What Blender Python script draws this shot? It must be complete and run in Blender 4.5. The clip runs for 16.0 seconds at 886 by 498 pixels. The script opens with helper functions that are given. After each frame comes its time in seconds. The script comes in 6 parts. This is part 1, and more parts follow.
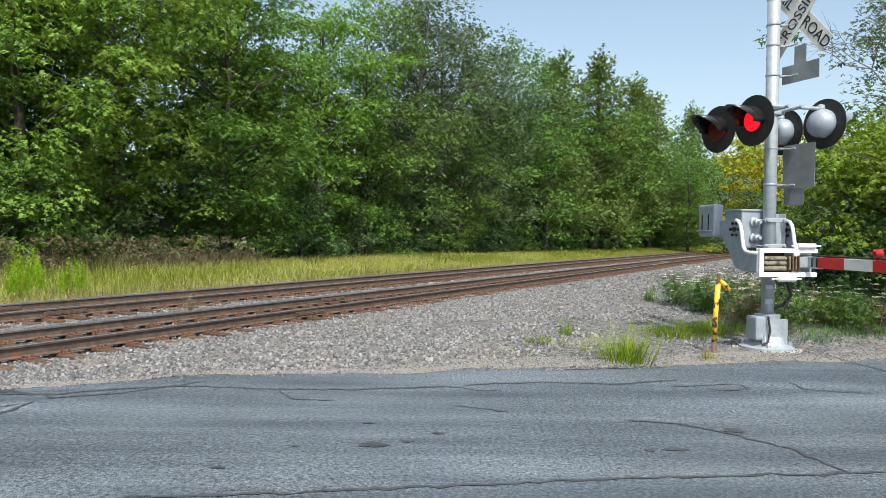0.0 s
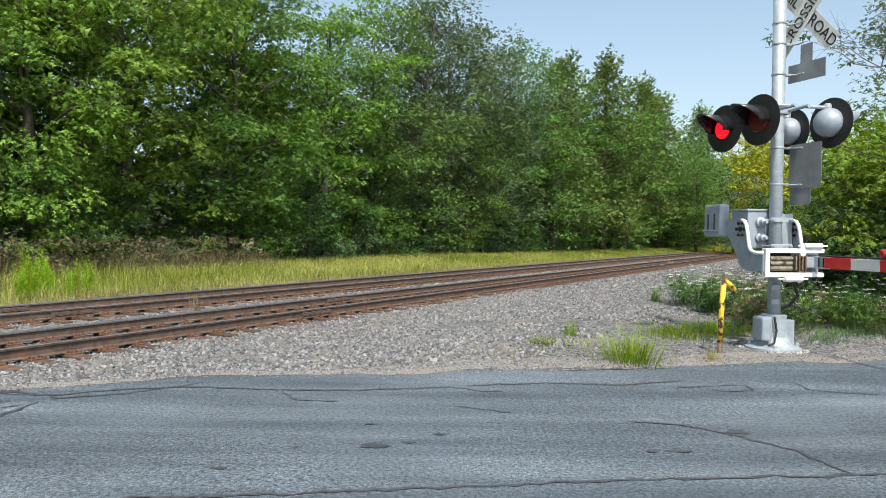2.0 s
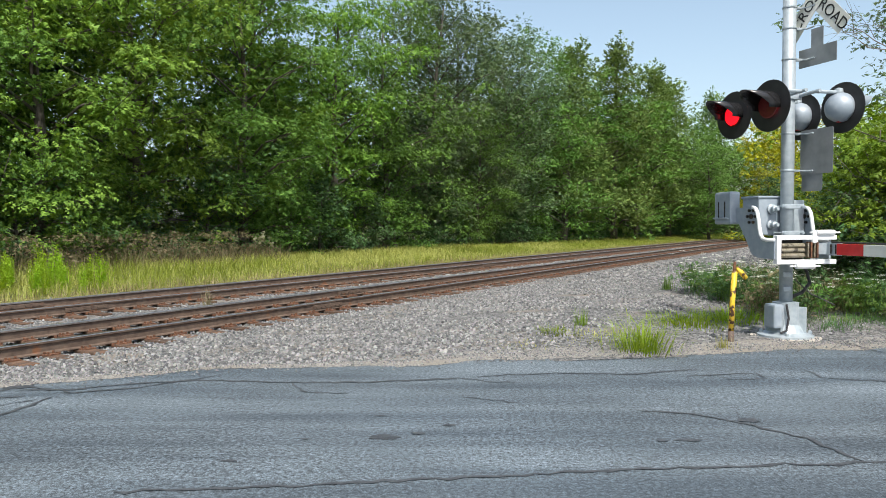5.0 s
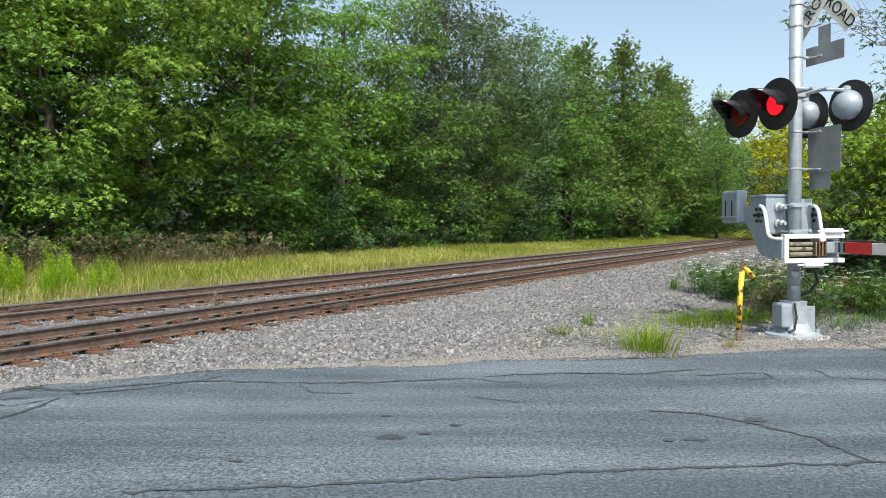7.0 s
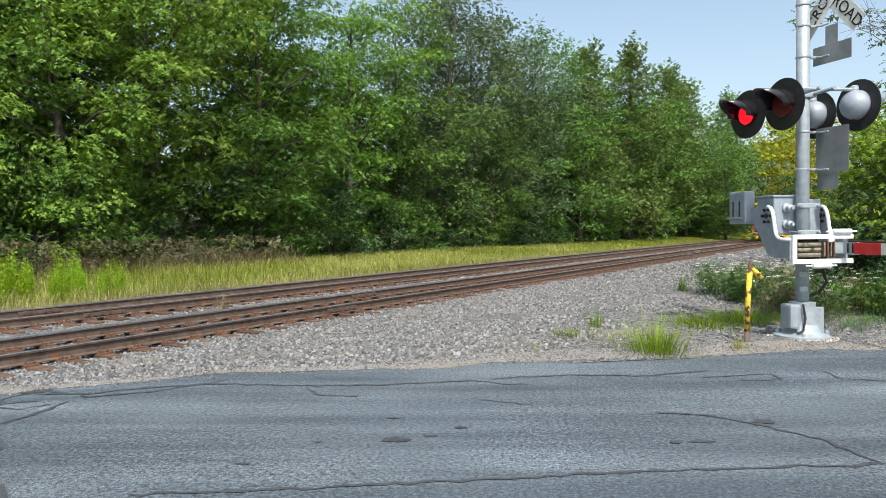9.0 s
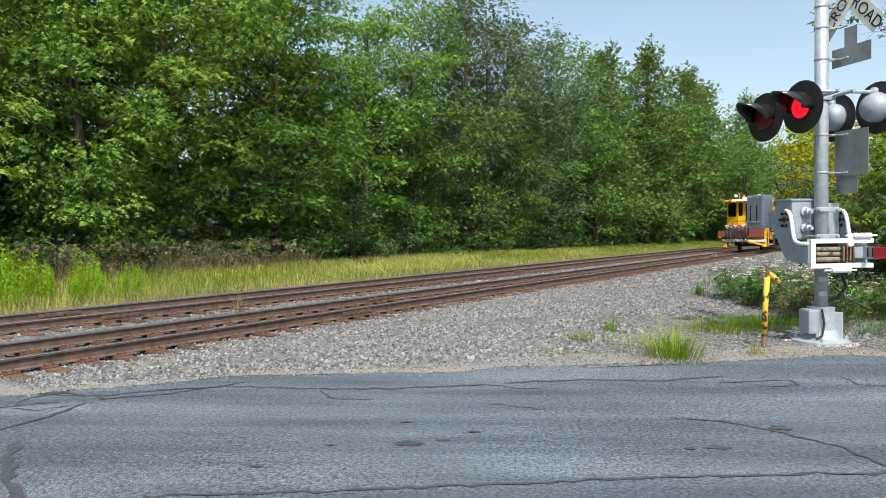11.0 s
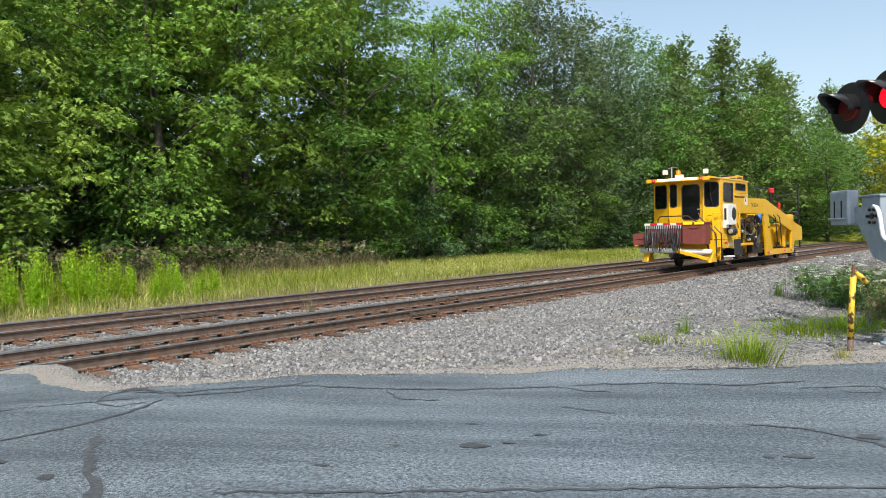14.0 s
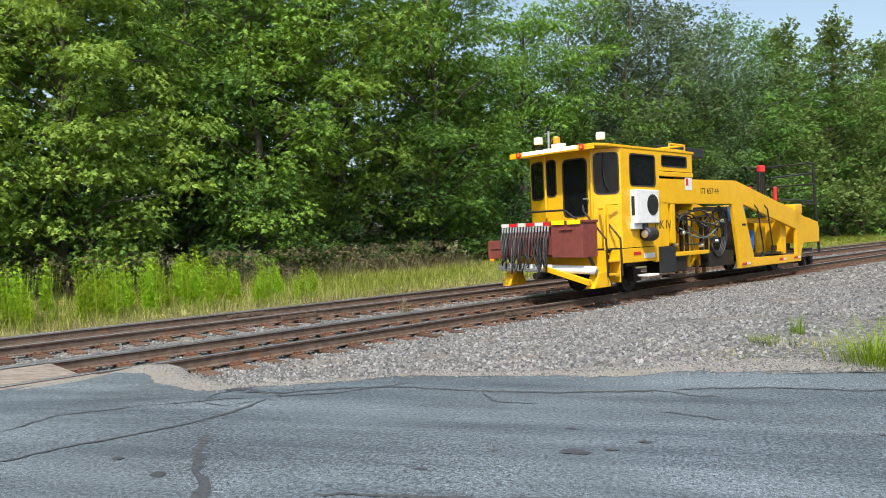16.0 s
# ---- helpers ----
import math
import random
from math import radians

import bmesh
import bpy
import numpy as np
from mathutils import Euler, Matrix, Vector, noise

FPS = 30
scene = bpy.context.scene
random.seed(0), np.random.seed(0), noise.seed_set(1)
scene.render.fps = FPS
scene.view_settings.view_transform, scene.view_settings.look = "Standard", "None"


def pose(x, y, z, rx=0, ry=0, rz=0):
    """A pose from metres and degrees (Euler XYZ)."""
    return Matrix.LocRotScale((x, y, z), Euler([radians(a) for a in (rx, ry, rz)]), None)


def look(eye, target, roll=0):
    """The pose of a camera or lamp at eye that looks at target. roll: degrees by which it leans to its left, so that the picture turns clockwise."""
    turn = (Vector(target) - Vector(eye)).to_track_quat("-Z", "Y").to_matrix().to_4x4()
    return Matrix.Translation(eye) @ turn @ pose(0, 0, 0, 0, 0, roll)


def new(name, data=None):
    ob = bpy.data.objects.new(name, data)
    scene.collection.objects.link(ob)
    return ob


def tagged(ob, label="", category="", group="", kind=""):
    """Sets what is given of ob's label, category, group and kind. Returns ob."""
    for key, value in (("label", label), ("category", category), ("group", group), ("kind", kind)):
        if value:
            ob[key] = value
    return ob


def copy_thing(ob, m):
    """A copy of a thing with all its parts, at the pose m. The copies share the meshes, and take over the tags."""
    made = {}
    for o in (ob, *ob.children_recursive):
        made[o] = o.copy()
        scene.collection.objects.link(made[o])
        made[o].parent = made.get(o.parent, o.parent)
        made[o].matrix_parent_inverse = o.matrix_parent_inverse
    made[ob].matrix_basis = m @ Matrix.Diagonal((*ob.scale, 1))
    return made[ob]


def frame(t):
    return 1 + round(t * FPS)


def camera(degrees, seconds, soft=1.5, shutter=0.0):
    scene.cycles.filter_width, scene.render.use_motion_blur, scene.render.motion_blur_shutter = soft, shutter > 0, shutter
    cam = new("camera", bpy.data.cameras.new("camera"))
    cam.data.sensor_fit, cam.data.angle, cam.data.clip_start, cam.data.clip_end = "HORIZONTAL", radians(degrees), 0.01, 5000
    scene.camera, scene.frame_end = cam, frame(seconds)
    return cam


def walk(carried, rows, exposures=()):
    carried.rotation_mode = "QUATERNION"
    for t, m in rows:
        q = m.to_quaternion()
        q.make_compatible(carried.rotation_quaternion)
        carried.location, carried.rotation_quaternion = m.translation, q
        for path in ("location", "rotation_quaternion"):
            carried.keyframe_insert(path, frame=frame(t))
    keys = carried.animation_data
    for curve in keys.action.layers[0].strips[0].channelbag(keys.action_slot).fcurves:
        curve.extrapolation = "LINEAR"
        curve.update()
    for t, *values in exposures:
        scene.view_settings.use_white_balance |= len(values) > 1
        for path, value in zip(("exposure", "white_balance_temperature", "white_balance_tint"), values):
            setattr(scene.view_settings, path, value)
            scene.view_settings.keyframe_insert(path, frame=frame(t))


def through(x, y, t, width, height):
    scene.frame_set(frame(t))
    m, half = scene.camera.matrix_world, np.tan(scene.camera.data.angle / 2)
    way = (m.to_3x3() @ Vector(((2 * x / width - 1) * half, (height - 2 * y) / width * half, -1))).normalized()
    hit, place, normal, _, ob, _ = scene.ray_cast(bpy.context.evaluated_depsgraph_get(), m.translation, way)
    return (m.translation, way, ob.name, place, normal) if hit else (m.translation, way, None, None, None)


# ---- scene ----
cam = camera(63.9, 16.0, soft=0.5)
PATH = [
    (0, (-0.001, 0.011, 1.416), (-0.024, 2.01, 1.371), 0.7),
    (0.5, (0.014, 0.019, 1.419), (-0.015, 2.018, 1.376), 0.6),
    (1, (0.028, 0.026, 1.417), (-0.006, 2.025, 1.374), 0.6),
    (1.5, (0.038, 0.026, 1.415), (-0.003, 2.025, 1.373), 0.6),
    (2, (0.044, 0.023, 1.417), (-0.001, 2.022, 1.373), 0.6),
    (2.5, (0.056, 0.018, 1.419), (0.003, 2.017, 1.37), 0.4),
    (3, (0.063, 0.011, 1.418), (0.002, 2.009, 1.364), 0.3),
    (3.5, (0.074, 0.009, 1.423), (0.006, 2.007, 1.365), 0.1),
    (4, (0.075, 0.016, 1.421), (0.004, 2.014, 1.357), 0.0),
    (6.5, (0.076, 0.031, 1.418), (-0.014, 2.028, 1.348), -0.4),
    (7, (0.087, 0.023, 1.421), (-0.01, 2.019, 1.352), -0.4),
    (7.5, (0.092, 0.019, 1.421), (-0.009, 2.015, 1.354), -0.5),
    (8, (0.1, 0.02, 1.42), (-0.008, 2.016, 1.354), -0.6),
    (8.5, (0.101, 0.023, 1.418), (-0.013, 2.019, 1.354), -0.7),
    (9, (0.105, 0.022, 1.417), (-0.014, 2.018, 1.356), -0.7),
    (11.5, (0.129, 0.03, 1.418), (-0.055, 2.021, 1.37), -0.7),
    (12, (0.132, 0.037, 1.414), (-0.075, 2.026, 1.368), -0.8),
    (12.5, (0.142, 0.046, 1.415), (-0.088, 2.032, 1.369), -0.9),
    (13, (0.152, 0.058, 1.412), (-0.108, 2.04, 1.368), -0.9),
    (13.5, (0.15, 0.068, 1.414), (-0.147, 2.045, 1.369), -0.9),
    (14, (0.144, 0.078, 1.413), (-0.209, 2.046, 1.367), -1.1),
    (14.5, (0.138, 0.102, 1.411), (-0.288, 2.056, 1.367), -1.4),
    (15, (0.125, 0.137, 1.408), (-0.385, 2.07, 1.365), -1.6),
    (15.5, (0.124, 0.155, 1.407), (-0.419, 2.079, 1.366), -1.9),
    (16, (0.102, 0.168, 1.418), (-0.502, 2.074, 1.378), -2.2),
]
walk(cam, [(t, look(eye, target, roll)) for t, eye, target, roll in PATH])

# ---- light ----
SUN_DIR = Vector((0.12, -0.70, 1.0)).normalized()
world = bpy.data.worlds.new("sky")
scene.world = world
world.use_nodes = True
wn = world.node_tree.nodes
sky = wn.new("ShaderNodeTexSky")
sky.sky_type, sky.sun_disc = "NISHITA", False
sky.sun_elevation = math.asin(SUN_DIR.z)
sky.sun_rotation = math.atan2(SUN_DIR.x, SUN_DIR.y)
sky.air_density, sky.dust_density, sky.ozone_density = 1.0, 2.6, 0.9
haze = wn.new("ShaderNodeHueSaturation")
haze.inputs["Hue"].default_value, haze.inputs["Saturation"].default_value, haze.inputs["Value"].default_value = 0.487, 0.82, 1.12
world.node_tree.links.new(sky.outputs[0], haze.inputs["Color"])
world.node_tree.links.new(haze.outputs[0], wn["Background"].inputs[0])
wn["Background"].inputs[1].default_value = 0.155
sun = new("sun", bpy.data.lights.new("sun", "SUN"))
sun.data.energy, sun.data.angle, sun.data.color = 4.55, radians(1.5), (1.0, 0.95, 0.86)
sun.matrix_world = look(SUN_DIR * 50, (0, 0, 0))
scene.view_settings.exposure = 0.29


# ---- materials ----
def shader(name):
    m = bpy.data.materials.new(name)
    m.use_nodes = True
    return m, m.node_tree.nodes, m.node_tree.links, m.node_tree.nodes["Principled BSDF"]


def mat(name, c1, c2, scale=6.0, rough=0.6, metal=0.0, bump=0.0, bscale=40.0, big=0.25, rnd=0.0, stretch=(1, 1, 1), stain=None, stain_at=0.62, stain_scale=3.0, coat=0.0):
    """A surface that wanders between two colours at a fine and a broad scale, with fine relief and stains."""
    m, n, l, p = shader(name)
    tc, mp = n.new("ShaderNodeTexCoord"), n.new("ShaderNodeMapping")
    mp.inputs["Scale"].default_value = stretch
    l.new(tc.outputs["Object"], mp.inputs[0])
    fine, wide = n.new("ShaderNodeTexNoise"), n.new("ShaderNodeTexNoise")
    fine.inputs["Scale"].default_value, fine.inputs["Detail"].default_value = scale, 8
    wide.inputs["Scale"].default_value, wide.inputs["Detail"].default_value = scale * 0.13, 4
    for t in (fine, wide):
        l.new(mp.outputs[0], t.inputs["Vector"])
    ramp = n.new("ShaderNodeValToRGB")
    ramp.color_ramp.elements[0].position, ramp.color_ramp.elements[1].position = 0.32, 0.68
    ramp.color_ramp.elements[0].color, ramp.color_ramp.elements[1].color = (*c1, 1), (*c2, 1)
    l.new(fine.outputs["Fac"], ramp.inputs[0])
    val = n.new("ShaderNodeMapRange")
    val.inputs[3].default_value, val.inputs[4].default_value = 1 - big, 1 + big
    l.new(wide.outputs["Fac"], val.inputs[0])
    hsv = n.new("ShaderNodeHueSaturation")
    l.new(ramp.outputs[0], hsv.inputs["Color"])
    last = val.outputs[0]
    if rnd:
        info, rr, mul = n.new("ShaderNodeObjectInfo"), n.new("ShaderNodeMapRange"), n.new("ShaderNodeMath")
        rr.inputs[3].default_value, rr.inputs[4].default_value = 1 - rnd, 1 + rnd
        l.new(info.outputs["Random"], rr.inputs[0])
        mul.operation = "MULTIPLY"
        l.new(last, mul.inputs[0])
        l.new(rr.outputs[0], mul.inputs[1])
        last = mul.outputs[0]
    l.new(last, hsv.inputs["Value"])
    col = hsv.outputs[0]
    if stain:
        sn, sr, mix = n.new("ShaderNodeTexNoise"), n.new("ShaderNodeMapRange"), n.new("ShaderNodeMix")
        sn.inputs["Scale"].default_value, sn.inputs["Detail"].default_value = stain_scale, 9
        l.new(mp.outputs[0], sn.inputs["Vector"])
        sr.inputs[1].default_value, sr.inputs[2].default_value = stain_at, stain_at + 0.08
        l.new(sn.outputs["Fac"], sr.inputs[0])
        mix.data_type = "RGBA"
        l.new(sr.outputs[0], mix.inputs[0])
        l.new(col, mix.inputs[6])
        mix.inputs[7].default_value = (*stain, 1)
        col = mix.outputs[2]
    l.new(col, p.inputs["Base Color"])
    p.inputs["Roughness"].default_value, p.inputs["Metallic"].default_value = rough, metal
    p.inputs["Coat Weight"].default_value = coat
    if bump:
        bn, bp = n.new("ShaderNodeTexNoise"), n.new("ShaderNodeBump")
        bn.inputs["Scale"].default_value, bn.inputs["Detail"].default_value = bscale, 6
        l.new(mp.outputs[0], bn.inputs["Vector"])
        bp.inputs["Strength"].default_value, bp.inputs["Distance"].default_value = bump, 0.02
        l.new(bn.outputs["Fac"], bp.inputs["Height"])
        l.new(bp.outputs[0], p.inputs["Normal"])
    return m


def leaf_mat(name, dark, light, through=0.24, sheen=0.6):
    """Leaves: each one its own green, some light passing through them."""
    m, n, l, p = shader(name)
    geo, info, ramp = n.new("ShaderNodeNewGeometry"), n.new("ShaderNodeObjectInfo"), n.new("ShaderNodeValToRGB")
    ramp.color_ramp.elements[0].color, ramp.color_ramp.elements[1].color = (*dark, 1), (*light, 1)
    l.new(geo.outputs["Random Per Island"], ramp.inputs[0])
    hsv, rh, rv = n.new("ShaderNodeHueSaturation"), n.new("ShaderNodeMapRange"), n.new("ShaderNodeMapRange")
    rh.inputs[3].default_value, rh.inputs[4].default_value = 0.485, 0.51
    rv.inputs[3].default_value, rv.inputs[4].default_value = 0.8, 1.2
    l.new(info.outputs["Random"], rh.inputs[0])
    l.new(info.outputs["Random"], rv.inputs[0])
    l.new(rh.outputs[0], hsv.inputs["Hue"])
    l.new(rv.outputs[0], hsv.inputs["Value"])
    l.new(ramp.outputs[0], hsv.inputs["Color"])
    l.new(hsv.outputs[0], p.inputs["Base Color"])
    p.inputs["Roughness"].default_value = sheen
    p.inputs["Specular IOR Level"].default_value = 0.2
    tr, mix = n.new("ShaderNodeBsdfTranslucent"), n.new("ShaderNodeMixShader")
    warm = n.new("ShaderNodeHueSaturation")
    warm.inputs["Hue"].default_value, warm.inputs["Saturation"].default_value, warm.inputs["Value"].default_value = 0.48, 1.1, 1.5
    l.new(hsv.outputs[0], warm.inputs["Color"])
    l.new(warm.outputs[0], tr.inputs[0])
    mix.inputs[0].default_value = through
    l.new(p.outputs[0], mix.inputs[1])
    l.new(tr.outputs[0], mix.inputs[2])
    l.new(mix.outputs[0], n["Material Output"].inputs[0])
    return m


def glow(name, colour, strength):
    m, n, l, p = shader(name)
    p.inputs["Base Color"].default_value = (*colour, 1)
    p.inputs["Emission Color"].default_value = (*colour, 1)
    p.inputs["Emission Strength"].default_value = strength
    return m


def stones_mat(name, dark, light, warm):
    m, n, l, p = shader(name)
    geo, ramp, ns, tc, mix = n.new("ShaderNodeNewGeometry"), n.new("ShaderNodeValToRGB"), n.new("ShaderNodeTexNoise"), n.new("ShaderNodeTexCoord"), n.new("ShaderNodeMix")
    ramp.color_ramp.elements[0].color, ramp.color_ramp.elements[1].color = (*dark, 1), (*light, 1)
    mid = ramp.color_ramp.elements.new(0.8)
    mid.color = (*warm, 1)
    l.new(geo.outputs["Random Per Island"], ramp.inputs[0])
    ns.inputs["Scale"].default_value = 60
    l.new(tc.outputs["Object"], ns.inputs["Vector"])
    mix.data_type, mix.blend_type = "RGBA", "MULTIPLY"
    mix.inputs[0].default_value = 0.5
    l.new(ramp.outputs[0], mix.inputs[6])
    l.new(ns.outputs["Color"], mix.inputs[7])
    l.new(mix.outputs[2], p.inputs["Base Color"])
    p.inputs["Roughness"].default_value = 0.9
    return m


def gravel_mat(name, cols, size, fines):
    """Loose stone as a surface: cells of stone, each its own grey, with dark gaps and patches of fines."""
    m, n, l, p = shader(name)
    tc, vo, ramp, ns = n.new("ShaderNodeTexCoord"), n.new("ShaderNodeTexVoronoi"), n.new("ShaderNodeValToRGB"), n.new("ShaderNodeTexNoise")
    vo.inputs["Scale"].default_value = 1 / size
    l.new(tc.outputs["Object"], vo.inputs["Vector"])
    sep = n.new("ShaderNodeSeparateColor")
    l.new(vo.outputs["Color"], sep.inputs[0])
    l.new(sep.outputs[0], ramp.inputs[0])
    ramp.color_ramp.elements[0].color, ramp.color_ramp.elements[1].color = (*cols[0], 1), (*cols[2], 1)
    ramp.color_ramp.elements.new(0.5).color = (*cols[1], 1)
    ns.inputs["Scale"].default_value, ns.inputs["Detail"].default_value = 0.9, 8
    l.new(tc.outputs["Object"], ns.inputs["Vector"])
    rg = n.new("ShaderNodeMapRange")
    rg.inputs[1].default_value, rg.inputs[2].default_value = 0.5, 0.66
    l.new(ns.outputs["Fac"], rg.inputs[0])
    mix = n.new("ShaderNodeMix")
    mix.data_type = "RGBA"
    l.new(rg.outputs[0], mix.inputs[0])
    l.new(ramp.outputs[0], mix.inputs[6])
    mix.inputs[7].default_value = (*fines, 1)
    l.new(mix.outputs[2], p.inputs["Base Color"])
    bp = n.new("ShaderNodeBump")
    bp.invert = True
    bp.inputs["Strength"].default_value, bp.inputs["Distance"].default_value = 0.9, size
    l.new(vo.outputs["Distance"], bp.inputs["Height"])
    l.new(bp.outputs[0], p.inputs["Normal"])
    p.inputs["Roughness"].default_value = 0.95
    return m


def asphalt_mat():
    m, n, l, p = shader("asphalt")
    tc, mp = n.new("ShaderNodeTexCoord"), n.new("ShaderNodeMapping")
    mp.inputs["Rotation"].default_value = (0, 0, radians(-9))
    mp.inputs["Scale"].default_value = (0.16, 1.3, 1)
    l.new(tc.outputs["Object"], mp.inputs[0])
    bands, blot, grain, spark = (n.new("ShaderNodeTexNoise") for _ in range(4))
    for t, sc, dt in ((bands, 1.6, 7), (blot, 0.35, 5), (grain, 38, 6), (spark, 130, 3)):
        t.inputs["Scale"].default_value, t.inputs["Detail"].default_value = sc, dt
        l.new(mp.outputs[0] if t is bands else tc.outputs["Object"], t.inputs["Vector"])
    ramp = n.new("ShaderNodeValToRGB")
    e = ramp.color_ramp.elements
    e[0].position, e[1].position = 0.36, 0.66
    e[0].color, e[1].color = (0.046, 0.061, 0.075, 1), (0.104, 0.128, 0.146, 1)
    l.new(bands.outputs["Fac"], ramp.inputs[0])
    col = ramp.outputs[0]
    for t, lo, hi in ((blot, 0.7, 1.28), (grain, 0.4, 1.65), (spark, 0.15, 2.15)):
        rg, mix = n.new("ShaderNodeMapRange"), n.new("ShaderNodeMix")
        rg.inputs[1].default_value, rg.inputs[2].default_value = 0.3, 0.7
        rg.inputs[3].default_value, rg.inputs[4].default_value = lo, hi
        l.new(t.outputs["Fac"], rg.inputs[0])
        mix.data_type, mix.blend_type = "RGBA", "MULTIPLY"
        mix.inputs[0].default_value = 1.0
        l.new(col, mix.inputs[6])
        l.new(rg.outputs[0], mix.inputs[7])
        col = mix.outputs[2]
    l.new(col, p.inputs["Base Color"])
    bp = n.new("ShaderNodeBump")
    bp.inputs["Strength"].default_value, bp.inputs["Distance"].default_value = 0.6, 0.006
    l.new(spark.outputs["Fac"], bp.inputs["Height"])
    l.new(bp.outputs[0], p.inputs["Normal"])
    p.inputs["Roughness"].default_value = 0.82
    return m


ASPHALT = asphalt_mat()
SEAL = mat("worn_crack_sealant", (0.032, 0.037, 0.043), (0.064, 0.072, 0.08), 24, 0.75, bump=0.3, bscale=90)
TAR = mat("tar", (0.034, 0.038, 0.044), (0.062, 0.068, 0.076), 30, 0.55, bump=0.3, bscale=120)
# Bed darker than the loose stones: shade between them is put into its colour.
GRAVEL = gravel_mat("gravel", ((0.05, 0.052, 0.053), (0.13, 0.13, 0.128), (0.28, 0.278, 0.27)), 0.035, (0.2, 0.178, 0.15))
GRIT = gravel_mat("grit", ((0.15, 0.142, 0.13), (0.235, 0.222, 0.2), (0.33, 0.312, 0.282)), 0.014, (0.25, 0.225, 0.185))
STONE = stones_mat("ballast_stone", (0.085, 0.09, 0.095), (0.42, 0.42, 0.41), (0.285, 0.285, 0.28))
SOIL = mat("soil", (0.1, 0.09, 0.045), (0.15, 0.17, 0.05), 3, 0.95, bump=0.5, bscale=12)
RAIL = mat("rail_steel", (0.085, 0.058, 0.044), (0.15, 0.108, 0.082), 9, 0.65, 0.1, 0.15, 60, stain=(0.19, 0.085, 0.04), stain_at=0.64)
RAILTOP = mat("worn_rail_head", (0.42, 0.42, 0.43), (0.62, 0.62, 0.63), 25, 0.28, 0.9, 0.05, 80)
RUST = mat("rusty_iron", (0.085, 0.042, 0.027), (0.2, 0.09, 0.045), 22, 0.8, 0.1, 0.3, 90)
TIE = mat("tie_timber", (0.05, 0.035, 0.026), (0.14, 0.078, 0.046), 7, 0.9, 0, 0.5, 40, rnd=0.3, stretch=(1, 6, 1))
BARK = mat("bark", (0.05, 0.043, 0.035), (0.12, 0.105, 0.085), 8, 0.95, 0, 0.7, 24, stretch=(1, 1, 0.3))
DEADWOOD = mat("dead_wood", (0.12, 0.105, 0.09), (0.24, 0.21, 0.18), 8, 0.9, 0, 0.3, 30)
GALV = mat("galvanised_steel", (0.3, 0.35, 0.385), (0.39, 0.44, 0.47), 14, 0.45, 0.25, 0.05, 60, big=0.12, stain=(0.36, 0.36, 0.35), stain_at=0.68)
CASE = mat("grey_enamel", (0.24, 0.29, 0.34), (0.31, 0.355, 0.4), 10, 0.45, 0.1, 0.04, 50, big=0.1, stain=(0.3, 0.3, 0.3), stain_at=0.7)
WHITE = mat("white_paint", (0.64, 0.66, 0.67), (0.76, 0.77, 0.77), 8, 0.45, 0, 0.03, 50, big=0.08, stain=(0.45, 0.42, 0.38), stain_at=0.72)
SIGNBACK = mat("sign_aluminium", (0.2, 0.215, 0.23), (0.28, 0.3, 0.315), 6, 0.5, 0.5, 0.03, 50)
BLACK = mat("black_enamel", (0.012, 0.012, 0.013), (0.022, 0.022, 0.024), 10, 0.42, 0, 0.04, 40)
HOOD = mat("hood_black", (0.02, 0.02, 0.022), (0.04, 0.04, 0.043), 10, 0.22, 0.3, 0.04, 40)
DARKLENS = mat("dark_red_lens", (0.09, 0.012, 0.014), (0.13, 0.02, 0.02), 60, 0.25)
REDGLOW = glow("red_signal_light", (1.0, 0.004, 0.012), 1.7)
REDREF = mat("red_reflective", (0.5, 0.012, 0.018), (0.6, 0.02, 0.025), 12, 0.35, bump=0.03, bscale=200, big=0.1)
WHITEREF = mat("white_reflective", (0.6, 0.6, 0.56), (0.68, 0.68, 0.63), 12, 0.4, bump=0.03, bscale=200, big=0.1)
POSTYEL = mat("worn_yellow_paint", (0.62, 0.42, 0.025), (0.72, 0.5, 0.04), 9, 0.5, 0, 0.1, 60, stain=(0.07, 0.032, 0.02), stain_at=0.49, stain_scale=14)
CONCRETE = mat("concrete", (0.36, 0.32, 0.27), (0.48, 0.44, 0.38), 9, 0.9, 0, 0.3, 60)
PANEL = mat("worn_crossing_panel", (0.17, 0.145, 0.12), (0.28, 0.245, 0.2), 5, 0.9, 0, 0.3, 40, stain=(0.16, 0.13, 0.11), stain_at=0.56, stretch=(1, 4, 1))
RUBBER = mat("black_rubber", (0.012, 0.012, 0.013), (0.028, 0.028, 0.03), 16, 0.55, 0, 0.1, 60)
YELLOW = mat("yellow_machine_paint", (0.72, 0.395, 0.006), (0.79, 0.45, 0.01), 5, 0.36, 0, 0.03, 30, big=0.07, stain=(0.4, 0.22, 0.03), stain_at=0.73, stain_scale=4, coat=0.25)
OXIDE = mat("oxide_red_paint", (0.15, 0.036, 0.028), (0.2, 0.05, 0.038), 8, 0.6, 0, 0.1, 40)
DARKSTEEL = mat("greasy_dark_steel", (0.012, 0.011, 0.01), (0.04, 0.034, 0.03), 10, 0.5, 0.4, 0.2, 40, stain=(0.13, 0.075, 0.04), stain_at=0.64)
CABGLASS = mat("dark_cab_glass", (0.005, 0.006, 0.007), (0.009, 0.01, 0.012), 2, 0.05)
CABGLASS.node_tree.nodes["Principled BSDF"].inputs["Specular IOR Level"].default_value = 0.22
BLUEPAINT = mat("blue_enamel", (0.02, 0.1, 0.42), (0.03, 0.14, 0.5), 9, 0.35)
